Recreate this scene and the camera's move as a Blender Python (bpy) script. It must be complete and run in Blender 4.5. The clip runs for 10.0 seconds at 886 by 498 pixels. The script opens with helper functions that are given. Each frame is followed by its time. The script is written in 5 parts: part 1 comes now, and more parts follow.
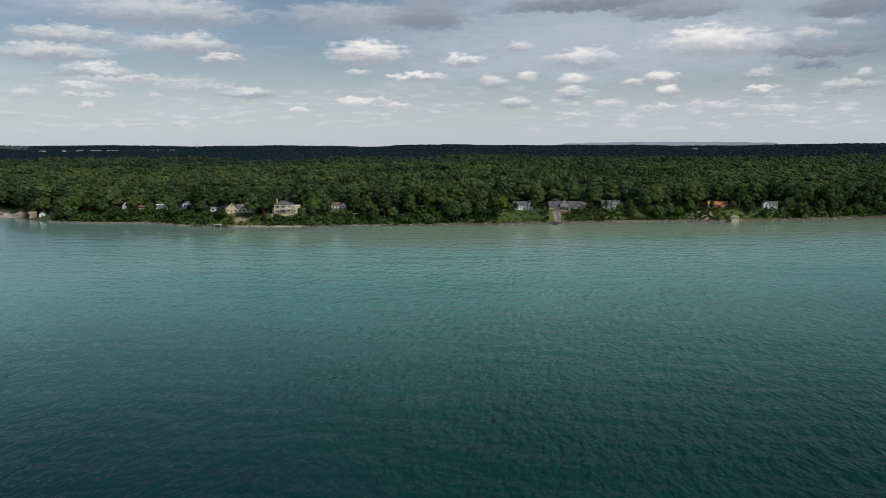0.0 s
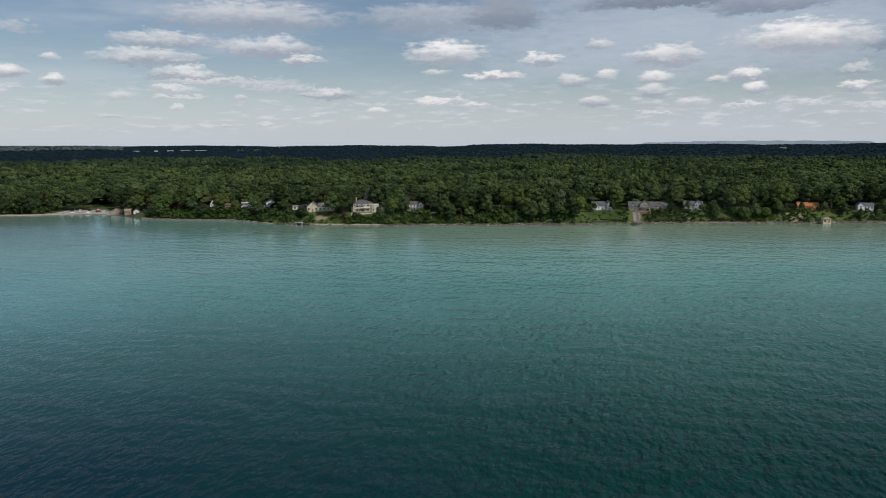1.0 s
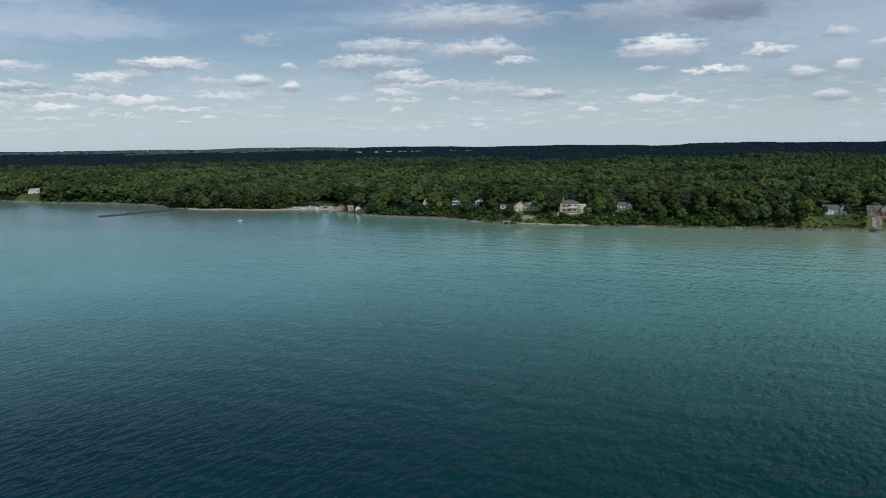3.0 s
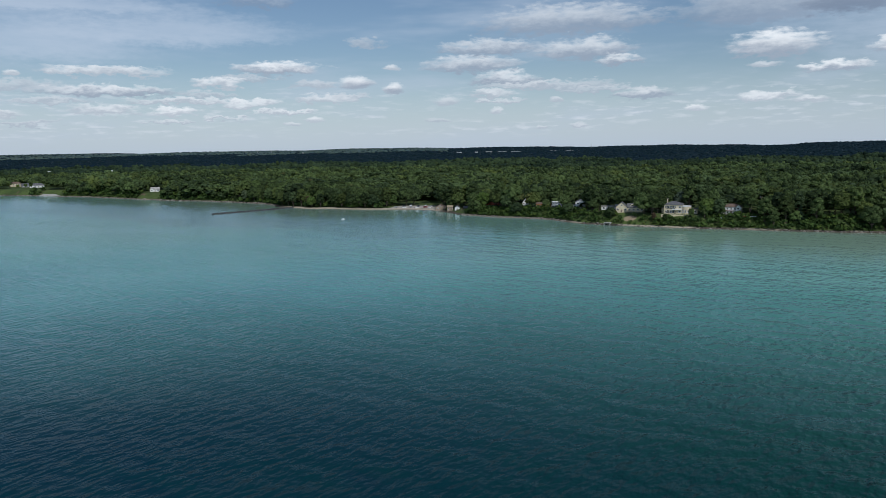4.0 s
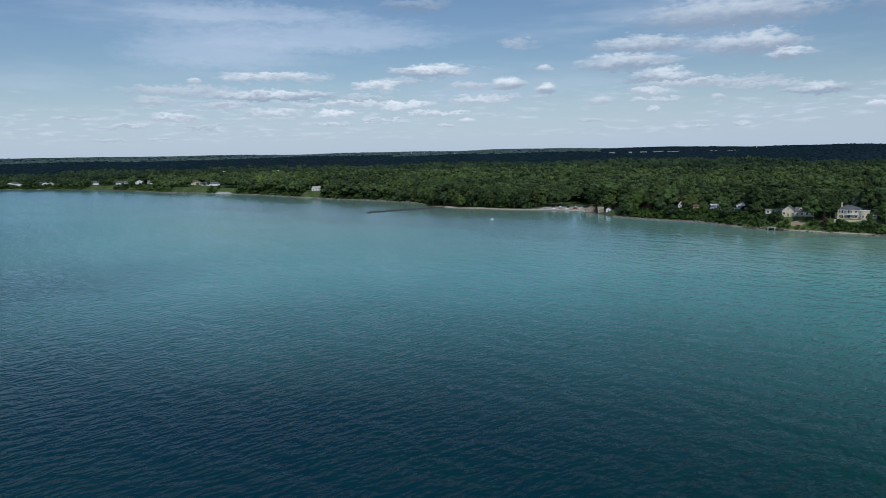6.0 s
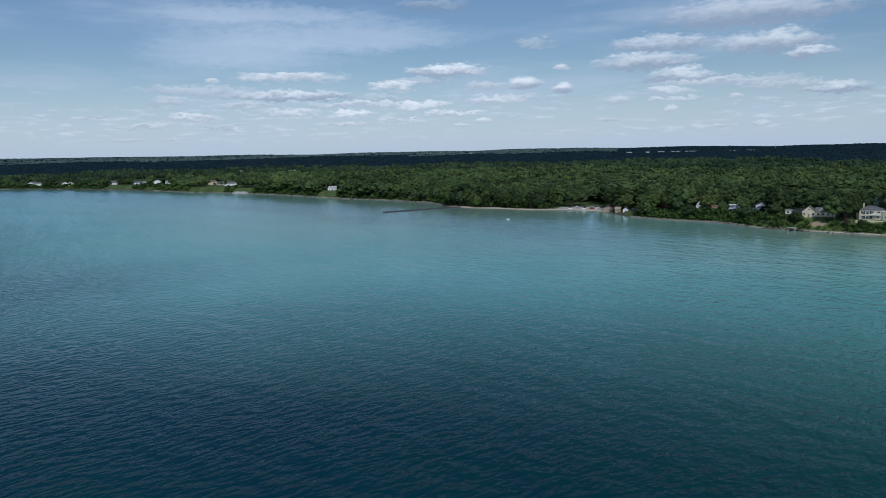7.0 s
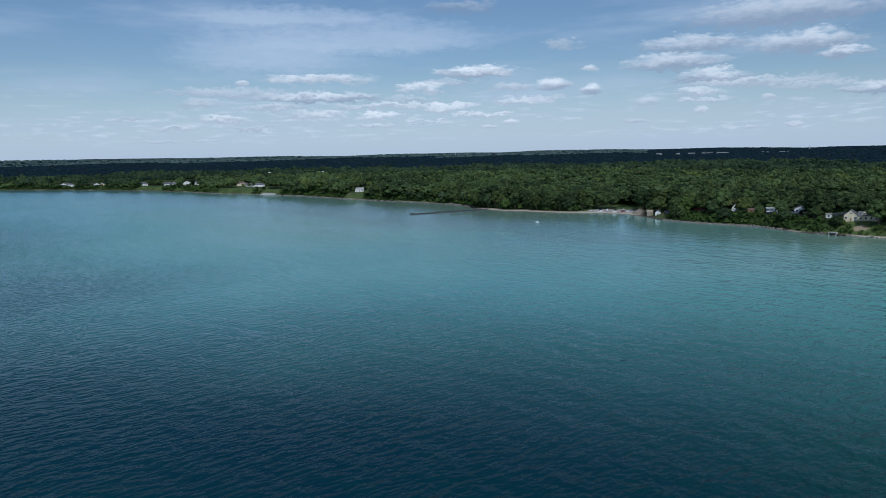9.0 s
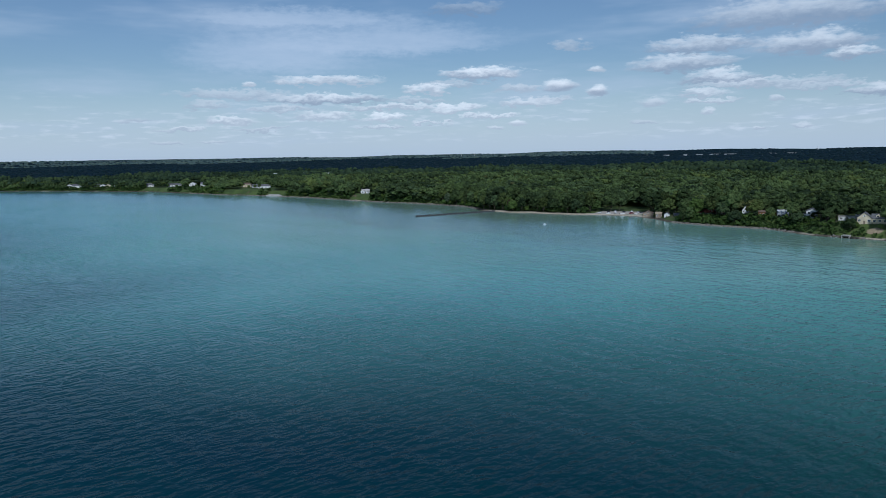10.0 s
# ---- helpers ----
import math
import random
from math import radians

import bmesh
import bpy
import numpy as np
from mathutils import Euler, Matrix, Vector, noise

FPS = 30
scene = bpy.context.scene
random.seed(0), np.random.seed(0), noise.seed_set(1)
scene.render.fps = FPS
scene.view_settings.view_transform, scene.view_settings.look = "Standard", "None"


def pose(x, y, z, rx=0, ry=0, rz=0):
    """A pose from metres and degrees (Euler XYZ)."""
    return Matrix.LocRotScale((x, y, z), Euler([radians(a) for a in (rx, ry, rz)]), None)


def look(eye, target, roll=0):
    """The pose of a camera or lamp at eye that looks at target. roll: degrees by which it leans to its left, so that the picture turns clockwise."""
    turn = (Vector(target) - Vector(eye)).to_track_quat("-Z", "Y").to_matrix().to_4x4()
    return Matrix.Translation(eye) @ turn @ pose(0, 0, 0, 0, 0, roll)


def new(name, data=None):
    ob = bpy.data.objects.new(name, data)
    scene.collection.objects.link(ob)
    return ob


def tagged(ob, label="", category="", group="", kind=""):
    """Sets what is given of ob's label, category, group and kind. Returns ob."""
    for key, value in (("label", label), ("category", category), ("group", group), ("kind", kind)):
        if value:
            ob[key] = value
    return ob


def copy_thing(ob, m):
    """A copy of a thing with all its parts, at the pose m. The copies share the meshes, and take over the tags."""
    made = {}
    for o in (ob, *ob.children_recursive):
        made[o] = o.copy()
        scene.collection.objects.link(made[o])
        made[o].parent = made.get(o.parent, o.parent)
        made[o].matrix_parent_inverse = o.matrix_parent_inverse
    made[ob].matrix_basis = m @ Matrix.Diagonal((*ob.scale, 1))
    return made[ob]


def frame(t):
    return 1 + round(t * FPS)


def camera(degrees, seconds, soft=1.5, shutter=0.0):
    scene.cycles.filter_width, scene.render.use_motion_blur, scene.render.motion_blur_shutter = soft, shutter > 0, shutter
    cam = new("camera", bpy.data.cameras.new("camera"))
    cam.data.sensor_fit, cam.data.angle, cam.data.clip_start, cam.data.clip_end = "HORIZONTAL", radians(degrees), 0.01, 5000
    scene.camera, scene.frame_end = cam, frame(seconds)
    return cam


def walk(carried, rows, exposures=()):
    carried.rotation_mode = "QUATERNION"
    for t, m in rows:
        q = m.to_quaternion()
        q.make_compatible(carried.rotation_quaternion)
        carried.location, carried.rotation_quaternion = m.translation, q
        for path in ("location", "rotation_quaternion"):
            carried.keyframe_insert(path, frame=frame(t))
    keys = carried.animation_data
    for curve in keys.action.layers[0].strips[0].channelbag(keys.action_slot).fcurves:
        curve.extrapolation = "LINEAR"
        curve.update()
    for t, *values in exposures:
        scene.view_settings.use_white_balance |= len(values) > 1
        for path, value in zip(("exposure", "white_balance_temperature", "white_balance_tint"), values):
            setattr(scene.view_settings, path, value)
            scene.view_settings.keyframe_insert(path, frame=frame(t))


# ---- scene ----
# ---------------------------------------------------------------- camera
cam = camera(61.4, 10.0, soft=0.85)
ROWS = [
    (0.0, 0.00, 0.00, 60.00, 0.000, -7.993, 0.173),
    (0.5, -0.40, -0.33, 60.05, 1.929, -8.004, 0.204),
    (1.0, -0.50, -0.99, 60.05, 5.859, -8.001, 0.320),
    (1.5, -0.30, -1.77, 60.08, 10.126, -7.977, 0.421),
    (2.0, 0.00, -2.50, 60.15, 13.937, -7.949, 0.515),
    (2.5, 0.30, -3.60, 60.25, 17.820, -7.918, 0.647),
    (4.0, 0.96, -4.78, 60.25, 29.342, -7.739, 0.922),
    (4.5, 1.40, -5.25, 60.30, 33.194, -7.677, 0.998),
    (5.0, 1.64, -5.60, 60.35, 37.185, -7.597, 1.076),
    (5.5, 1.60, -5.40, 60.30, 39.546, -7.534, 1.084),
    (7.0, 0.47, -3.75, 60.30, 42.032, -7.498, 1.105),
    (7.5, -0.70, -2.70, 60.29, 42.659, -7.483, 1.100),
    (8.0, -2.20, -1.29, 60.30, 43.363, -7.441, 1.105),
    (8.5, -4.05, 0.50, 60.38, 43.789, -7.414, 1.105),
    (9.0, -6.30, 2.75, 60.40, 44.117, -7.349, 1.095),
    (9.5, -8.65, 5.10, 60.50, 44.404, -7.308, 1.095),
    (10.0, -10.92, 7.60, 60.53, 44.596, -7.251, 1.080),
]
EXPOSURE = -0.6
walk(cam, [(t, pose(x, y, z, 0, 0, yaw) @ pose(0, 0, 0, 90 + pitch) @ pose(0, 0, 0, 0, 0, -roll))
           for t, x, y, z, yaw, pitch, roll in ROWS],
     exposures=[(0.0, EXPOSURE, 6550, 13), (2.5, EXPOSURE - 0.03, 6150, 11), (4.5, EXPOSURE - 0.05, 5800, 9), (7.0, EXPOSURE - 0.07, 5520, 9), (10.0, EXPOSURE - 0.1, 5350, 8)])

# ---------------------------------------------------------------- sun and sky
SUN_AZ, SUN_EL = -130.0, 43.0          # degrees to the left of +y, and above the horizon
SKY_STRENGTH = 0.1
sun = new("sun", bpy.data.lights.new("sun", "SUN"))
sun.data.energy, sun.data.angle, sun.data.color = 3.5, radians(0.5), (1.0, 0.95, 0.87)
a_, e_ = radians(SUN_AZ), radians(SUN_EL)
SUN_DIR = Vector((-math.sin(a_) * math.cos(e_), math.cos(a_) * math.cos(e_), math.sin(e_)))
sun.matrix_world = look((0, 0, 400), Vector((0, 0, 400)) - SUN_DIR)


class Nodes:
    """Small helper to write node trees in few words."""

    def __init__(self, tree):
        self.tree = tree
        tree.nodes.clear()

    def add(self, kind, values=(), operation="", data_type="", interpolation="", attribute=""):
        n = self.tree.nodes.new(kind)
        if operation:
            n.operation = operation
        if data_type:
            n.data_type = data_type
        if interpolation:
            n.interpolation_type = interpolation
        if attribute:
            n.attribute_name = attribute
        for k, v in dict(values).items():
            if isinstance(v, bpy.types.NodeSocket):
                self.tree.links.new(v, n.inputs[k])
            else:
                n.inputs[k].default_value = v
        return n

    def math(self, op, a, b=0.0, c=0.0):
        return self.add("ShaderNodeMath", {0: a, 1: b, 2: c}, operation=op).outputs[0]

    def vec(self, op, a, b=(0, 0, 0), c=(0, 0, 0)):
        return self.add("ShaderNodeVectorMath", {0: a, 1: b, 2: c}, operation=op).outputs[0]

    def mix(self, fac, a, b):
        n = self.add("ShaderNodeMix", {"Factor": fac}, data_type="RGBA")
        for i, v in ((6, a), (7, b)):
            if isinstance(v, bpy.types.NodeSocket):
                self.tree.links.new(v, n.inputs[i])
            else:
                n.inputs[i].default_value = (*v[:3], 1)
        return n.outputs[2]

    def step(self, v, lo, hi, to0=0.0, to1=1.0, smooth=True):
        return self.add("ShaderNodeMapRange", {"Value": v, "From Min": lo, "From Max": hi, "To Min": to0, "To Max": to1},
                        interpolation="SMOOTHSTEP" if smooth else "LINEAR").outputs[0]

    def noise(self, vector, scale, detail=4.0, rough=0.55, out=0):
        return self.add("ShaderNodeTexNoise", {"Vector": vector, "Scale": scale, "Detail": detail, "Roughness": rough}).outputs[out]


world = bpy.data.worlds.new("world")
scene.world = world
world.use_nodes = True
W = Nodes(world.node_tree)
sky = W.add("ShaderNodeTexSky")
sky.sky_type, sky.sun_disc = "NISHITA", False
sky.sun_elevation, sky.sun_rotation = radians(SUN_EL), radians(-SUN_AZ)
sky.altitude, sky.air_density, sky.dust_density, sky.ozone_density = 100.0, 1.0, 0.6, 1.6
direction = W.add("ShaderNodeTexCoord").outputs["Generated"]
xyz = W.add("ShaderNodeSeparateXYZ", {0: direction}).outputs
azimuth = W.math("MULTIPLY", W.math("ARCTAN2", W.math("MULTIPLY", xyz[0], -1.0), xyz[1]), 57.29578)
elevation = W.math("MULTIPLY", W.math("ARCSINE", xyz[2]), 57.29578)
flat = W.add("ShaderNodeCombineXYZ", {0: azimuth, 1: elevation}).outputs[0]
# ragged edges at two scales; clouds are longer than they are high
wide = W.noise(W.vec("MULTIPLY", flat, (0.4, 1.2, 1)), 1.0, 3.0, 0.6, 1)
puff = W.noise(W.vec("MULTIPLY", flat, (1.5, 3.2, 1)), 1.0, 3.5, 0.58, 1)
shred = W.math("SUBTRACT", W.noise(W.vec("MULTIPLY", flat, (0.75, 2.6, 1)), 1.0, 4.0, 0.54), 0.5)
warp = W.vec("MULTIPLY_ADD", wide, (3.4, 1.0, 0), (-1.7, -0.5, 0))
warp = W.vec("ADD", warp, W.vec("MULTIPLY_ADD", puff, (1.6, 0.9, 0), (-0.8, -0.45, 0)))
warped = W.vec("ADD", flat, warp)
small_warp = W.vec("ADD", flat, W.vec("MULTIPLY", warp, (0.42, 0.5, 0)))

CLOUD_GAIN = 1.0 / (SKY_STRENGTH * 2 ** EXPOSURE)
WHITE, GREY, DARK, VEIL = (0.92, 0.91, 0.88), (0.50, 0.53, 0.56), (0.23, 0.28, 0.36), (0.52, 0.575, 0.645)


def glow(c, k=1.0):
    return tuple(v * CLOUD_GAIN * k for v in c)


# thin haze low over the horizon, and a broken veil of small far clouds
air = W.mix(W.step(elevation, 7.0, -0.5, 0.0, 0.68), sky.outputs[0], glow((0.57, 0.65, 0.735)))
high_field = W.noise(W.vec("MULTIPLY", flat, (0.06, 0.33, 1)), 1.0, 4.0, 0.6)
far_field = W.noise(W.vec("MULTIPLY", flat, (0.62, 3.2, 1)), 1.0, 3.5, 0.52)
far_band = W.math("MULTIPLY", W.step(elevation, 0.5, 1.6), W.step(elevation, 5.5, 2.5))
air = W.mix(W.math("MULTIPLY", W.math("MULTIPLY", W.step(far_field, 0.48, 0.74), W.step(high_field, 0.40, 0.56)), W.math("MULTIPLY", far_band, 0.75)), air, glow((0.74, 0.75, 0.75)))
air = W.mix(W.math("MULTIPLY", W.step(high_field, 0.42, 0.75), 0.5), air, glow(VEIL))


def cloud(az, el, half_wide, half_high, bright):
    """One cloud of the fair-weather field: rounded above, flat and greyer below."""
    global air
    src = W.vec("MULTIPLY_ADD", air, (1e-7, 1e-7, 0), warped if half_wide > 1.3 else small_warp)      # one after another
    kx, ky = 0.93 / half_wide, 0.72 / half_high
    q = W.vec("MULTIPLY_ADD", src, (kx, ky, 0), (-az * kx, -(el - 0.35 * half_high) * ky, 0))
    up = W.vec("MAXIMUM", q, W.vec("MULTIPLY", q, (-1, -1.9, 0)))
    d = W.add("ShaderNodeVectorMath", {0: up, 1: up}, operation="DOT_PRODUCT").outputs["Value"]
    if bright <= 0.05:                      # a high pale veil
        d = W.math("MULTIPLY_ADD", shred, 0.8, d)
        air = W.mix(W.step(d, 1.4, -0.2, 0.0, 0.6), air, glow(VEIL, 1.05))
        return
    d = W.math("MULTIPLY_ADD", shred, 1.5 if bright < 0.65 else 2.0 if half_wide > 1.3 else 1.3, d)
    if bright < 0.5:
        top, low, cover = glow((0.40, 0.45, 0.52), 0.55 + bright * 0.6), glow(DARK, 0.70 + bright * 0.6), 0.9
    else:
        k = (bright - 0.5) * 2
        top = glow([g + (w - g) * k for g, w in zip(GREY, WHITE)], 1.0)
        low = glow([d_ + (g - d_) * (0.08 + 0.45 * k if half_high > 0.36 else 0.62 + 0.5 * k) for d_, g in zip(DARK, GREY)], 1.0)
        cover = 0.5 + 0.5 * k
    high = W.add("ShaderNodeSeparateXYZ", {0: q}).outputs[1]
    colour = W.mix(W.step(high, -0.30, 0.85), low, top)
    air = W.mix(W.step(d, 1.4, 0.15, 0.0, cover), air, colour)


# high grey decks first, then the rows of small cumulus
cloud(-12.0, 8.5, 17.0, 4.0, 0.00)
cloud(56.8, 7.80, 6.51, 1.71, 0.00)
cloud(48.0, 8.60, 8.0, 1.2, 0.00)
cloud(54.7, 10.02, 7.61, 0.69, 0.00)
cloud(-11.0, 10.06, 6.36, 0.57, 0.20)
cloud(-17.0, 9.39, 4.04, 0.69, 0.45)
cloud(-27.9, 8.93, 2.59, 0.69, 0.30)
cloud(6.7, 9.19, 5.44, 1.03, 0.60)
cloud(1.2, 9.44, 2.87, 1.14, 0.40)
cloud(19.6, 9.15, 6.26, 1.03, 0.75)
cloud(42.5, 10.60, 2.79, 0.46, 0.50)
# clouds over the town shore
cloud(25.7, 7.41, 3.60, 0.57, 0.80)
cloud(26.9, 6.15, 3.36, 0.63, 0.85)
cloud(18.6, 7.05, 3.39, 0.74, 0.85)
cloud(16.2, 6.11, 1.54, 0.40, 0.90)
cloud(24.4, 5.09, 2.40, 0.51, 0.90)
cloud(25.6, 3.98, 1.6, 0.30, 0.86)
cloud(20.4, 4.50, 4.2, 0.30, 0.72)
cloud(17.2, 4.15, 3.2, 0.22, 0.70)
cloud(23.6, 4.55, 2.6, 0.26, 0.80)
cloud(24.6, 3.45, 1.9, 0.20, 0.80)
cloud(14.4, 3.70, 2.00, 0.46, 0.85)
cloud(25.2, 2.69, 0.46, 0.21, 0.90)
cloud(5.6, 6.68, 2.92, 0.86, 1.00)
cloud(6.4, 5.39, 1.10, 0.21, 0.80)
cloud(1.8, 4.93, 2.12, 0.40, 1.00)
cloud(6.3, 3.33, 2.00, 0.32, 0.95)
cloud(3.4, 2.94, 1.12, 0.21, 0.90)
cloud(10.7, 2.55, 0.87, 0.21, 0.95)
cloud(19.0, 1.54, 0.76, 0.17, 0.80)
cloud(21.9, 1.48, 0.53, 0.15, 0.80)
cloud(20.7, 3.45, 0.49, 0.25, 0.80)
cloud(29.0, 3.48, 0.94, 0.29, 0.80)
cloud(29.4, 2.12, 1.02, 0.17, 0.70)
# clouds over the steep bank
cloud(-26.5, 6.21, 3.57, 0.46, 0.40)
cloud(-26.1, 5.17, 1.35, 0.34, 0.30)
cloud(-19.5, 6.97, 4.14, 1.03, 1.00)
cloud(-10.4, 6.24, 2.59, 0.80, 0.90)
cloud(-9.8, 4.66, 1.20, 0.46, 1.00)
cloud(-16.1, 4.69, 1.34, 0.46, 1.00)
cloud(-16.5, 3.78, 0.82, 0.40, 1.00)
cloud(-14.1, 4.47, 0.84, 0.23, 0.90)
cloud(-1.6, 6.15, 1.67, 0.46, 0.95)
cloud(-5.7, 7.12, 0.99, 0.37, 0.85)
cloud(-6.3, 5.03, 0.83, 0.32, 0.95)
cloud(-3.9, 4.62, 1.23, 0.46, 0.85)
cloud(-5.4, 3.08, 1.22, 0.37, 0.90)
cloud(-9.6, 3.76, 0.98, 0.46, 0.85)
cloud(-22.6, 3.62, 1.43, 0.46, 0.95)
cloud(-25.5, 7.13, 1.36, 0.57, 0.75)
cloud(-27.9, 7.72, 0.86, 0.46, 0.65)
cloud(-28.0, 3.83, 1.75, 0.46, 0.75)
cloud(-29.0, 4.55, 0.51, 0.40, 0.80)
cloud(-22.5, 4.83, 1.43, 0.40, 0.75)
cloud(-12.4, 3.00, 1.29, 0.29, 0.85)
cloud(-16.0, 2.63, 1.35, 0.23, 0.85)
cloud(-10.1, 2.17, 1.31, 0.17, 0.80)
cloud(-19.5, 2.78, 1.60, 0.29, 0.80)
cloud(-23.8, 2.38, 1.70, 0.34, 0.75)
# clouds over the far point
cloud(56.5, 3.55, 2.6, 0.22, 0.75)
cloud(46.5, 4.05, 2.2, 0.20, 0.70)
cloud(50.5, 3.55, 1.6, 0.20, 0.80)
cloud(44.0, 5.15, 2.4, 0.22, 0.65)
cloud(58.0, 2.05, 1.9, 0.15, 0.70)
cloud(63.5, 2.10, 1.5, 0.20, 0.80)
cloud(66.5, 2.75, 1.2, 0.16, 0.60)
cloud(45.5, 2.35, 1.5, 0.13, 0.85)
cloud(36.5, 3.95, 1.6, 0.20, 0.75)
cloud(64.5, 1.15, 1.2, 0.14, 0.70)
cloud(61.5, 1.25, 1.0, 0.12, 0.70)
cloud(59.6, 4.59, 4.13, 0.36, 0.70)
cloud(41.3, 5.91, 3.06, 0.51, 1.00)
cloud(45.7, 4.85, 1.71, 0.34, 0.95)
cloud(35.7, 4.89, 1.23, 0.43, 1.00)
cloud(32.8, 4.46, 0.74, 0.37, 1.00)
cloud(33.0, 5.94, 0.54, 0.27, 0.90)
cloud(53.1, 5.61, 3.84, 0.34, 0.90)
cloud(53.0, 4.28, 4.65, 0.42, 0.92)
cloud(47.5, 3.62, 3.2, 0.22, 0.88)
cloud(53.4, 3.00, 2.17, 0.32, 0.90)
cloud(48.9, 2.83, 1.56, 0.32, 1.00)
cloud(43.6, 3.40, 2.06, 0.32, 0.95)
cloud(41.0, 2.77, 2.21, 0.17, 0.90)
cloud(38.3, 3.72, 2.00, 0.32, 0.85)
cloud(60.2, 2.66, 1.60, 0.32, 0.90)
cloud(61.6, 3.78, 1.73, 0.29, 0.70)
cloud(58.7, 5.29, 0.55, 0.21, 0.90)
cloud(35.0, 7.75, 1.44, 0.34, 0.60)
cloud(38.6, 2.19, 0.78, 0.18, 0.95)
cloud(49.0, 2.19, 1.56, 0.16, 0.80)
cloud(40.4, 1.93, 0.67, 0.14, 0.80)
cloud(38.6, 4.82, 1.33, 0.32, 0.75)
back = W.add("ShaderNodeBackground", {"Color": air, "Strength": SKY_STRENGTH})
W.add("ShaderNodeOutputWorld", {"Surface": back.outputs[0]})

# ---------------------------------------------------------------- materials


def surface(name, colour, rough=0.7, vary=0.25, size=1.5, bump=0.0, metal=0.0, other=None, spec=0.4):
    """A plain painted, mineral or wooden surface with grain and stains at two scales."""
    m = bpy.data.materials.new(name)
    m.use_nodes = True
    n = Nodes(m.node_tree)
    place = n.add("ShaderNodeNewGeometry").outputs["Position"]
    coarse = n.noise(place, 1 / size, 4.0)
    fine = n.noise(place, 7 / size, 4.0)
    level = n.math("ADD", n.math("MULTIPLY", coarse, 0.6), n.math("MULTIPLY", fine, 0.4))
    dark = tuple(c * (1 - vary) for c in colour)
    light = other or tuple(min(1, c * (1 + vary)) for c in colour)
    col = n.mix(n.step(level, 0.36, 0.64), dark, light)
    b = n.add("ShaderNodeBsdfPrincipled", {"Base Color": col, "Roughness": rough, "Metallic": metal, "Specular IOR Level": spec})
    if bump:
        bp = n.add("ShaderNodeBump", {"Height": level, "Strength": 0.6, "Distance": bump})
        n.tree.links.new(bp.outputs[0], b.inputs["Normal"])
    n.add("ShaderNodeOutputMaterial", {"Surface": b.outputs[0]})
    return m


def foliage(name, dark, light, clump=11.0, dry=(0.16, 0.13, 0.05), dry_share=0.10, spec=0.12):
    """Leaves: tone differs from tree to tree, from spray to spray and leaf by leaf."""
    m = bpy.data.materials.new(name)
    m.use_nodes = True
    n = Nodes(m.node_tree)
    geo = n.add("ShaderNodeNewGeometry").outputs
    info = n.add("ShaderNodeObjectInfo").outputs["Random"]
    stand = n.noise(geo["Position"], 1 / 140.0, 3.0)
    tree = n.noise(geo["Position"], 1 / clump, 2.0)
    leaf = n.noise(geo["Position"], 1.3, 3.0)
    level = n.math("MULTIPLY", n.step(stand, 0.36, 0.64, smooth=False), 0.30)
    level = n.math("MULTIPLY_ADD", n.step(tree, 0.28, 0.72, smooth=False), 0.20, level)
    tone = n.math("FRACT", n.math("ADD", n.add("ShaderNodeAttribute", attribute="tone").outputs["Fac"], info))
    level = n.math("MULTIPLY_ADD", tone, 0.40, level)
    level = n.math("MULTIPLY_ADD", leaf, 0.12, level)
    level = n.math("MULTIPLY_ADD", geo["Random Per Island"], 0.20, level)
    col = n.mix(n.step(level, 0.18, 1.05), dark, light)
    # some trees lean to yellow, some to grey-blue
    hue = n.math("FRACT", n.math("MULTIPLY", tone, 7.31))
    col = n.mix(n.step(hue, 0.76, 1.0, 0.0, 0.5), col, n.vec("MULTIPLY", col, (1.3, 1.08, 0.72)))
    col = n.mix(n.step(hue, 0.26, 0.0, 0.0, 0.6), col, n.vec("MULTIPLY", col, (0.92, 0.95, 1.35)))
    odd = n.step(n.noise(geo["Position"], 1 / (clump * 1.7), 1.0), 0.69, 0.76, 0.0, dry_share * 4)
    col = n.mix(odd, col, dry)
    spray = n.noise(geo["Position"], 0.8, 4.0, 0.7)
    bp = n.add("ShaderNodeBump", {"Height": spray, "Strength": 0.8, "Distance": 1.2})
    b = n.add("ShaderNodeBsdfPrincipled", {"Base Color": col, "Roughness": 0.8, "Specular IOR Level": spec, "Normal": bp.outputs[0]})
    if spec > 0.05:
        thin = n.add("ShaderNodeBsdfTranslucent", {"Color": n.vec("MULTIPLY", col, (1.2, 1.3, 0.8))})
        b = n.add("ShaderNodeMixShader", {0: 0.22, 1: b.outputs[0], 2: thin.outputs[0]})
    n.add("ShaderNodeOutputMaterial", {"Surface": b.outputs[0]})
    return m


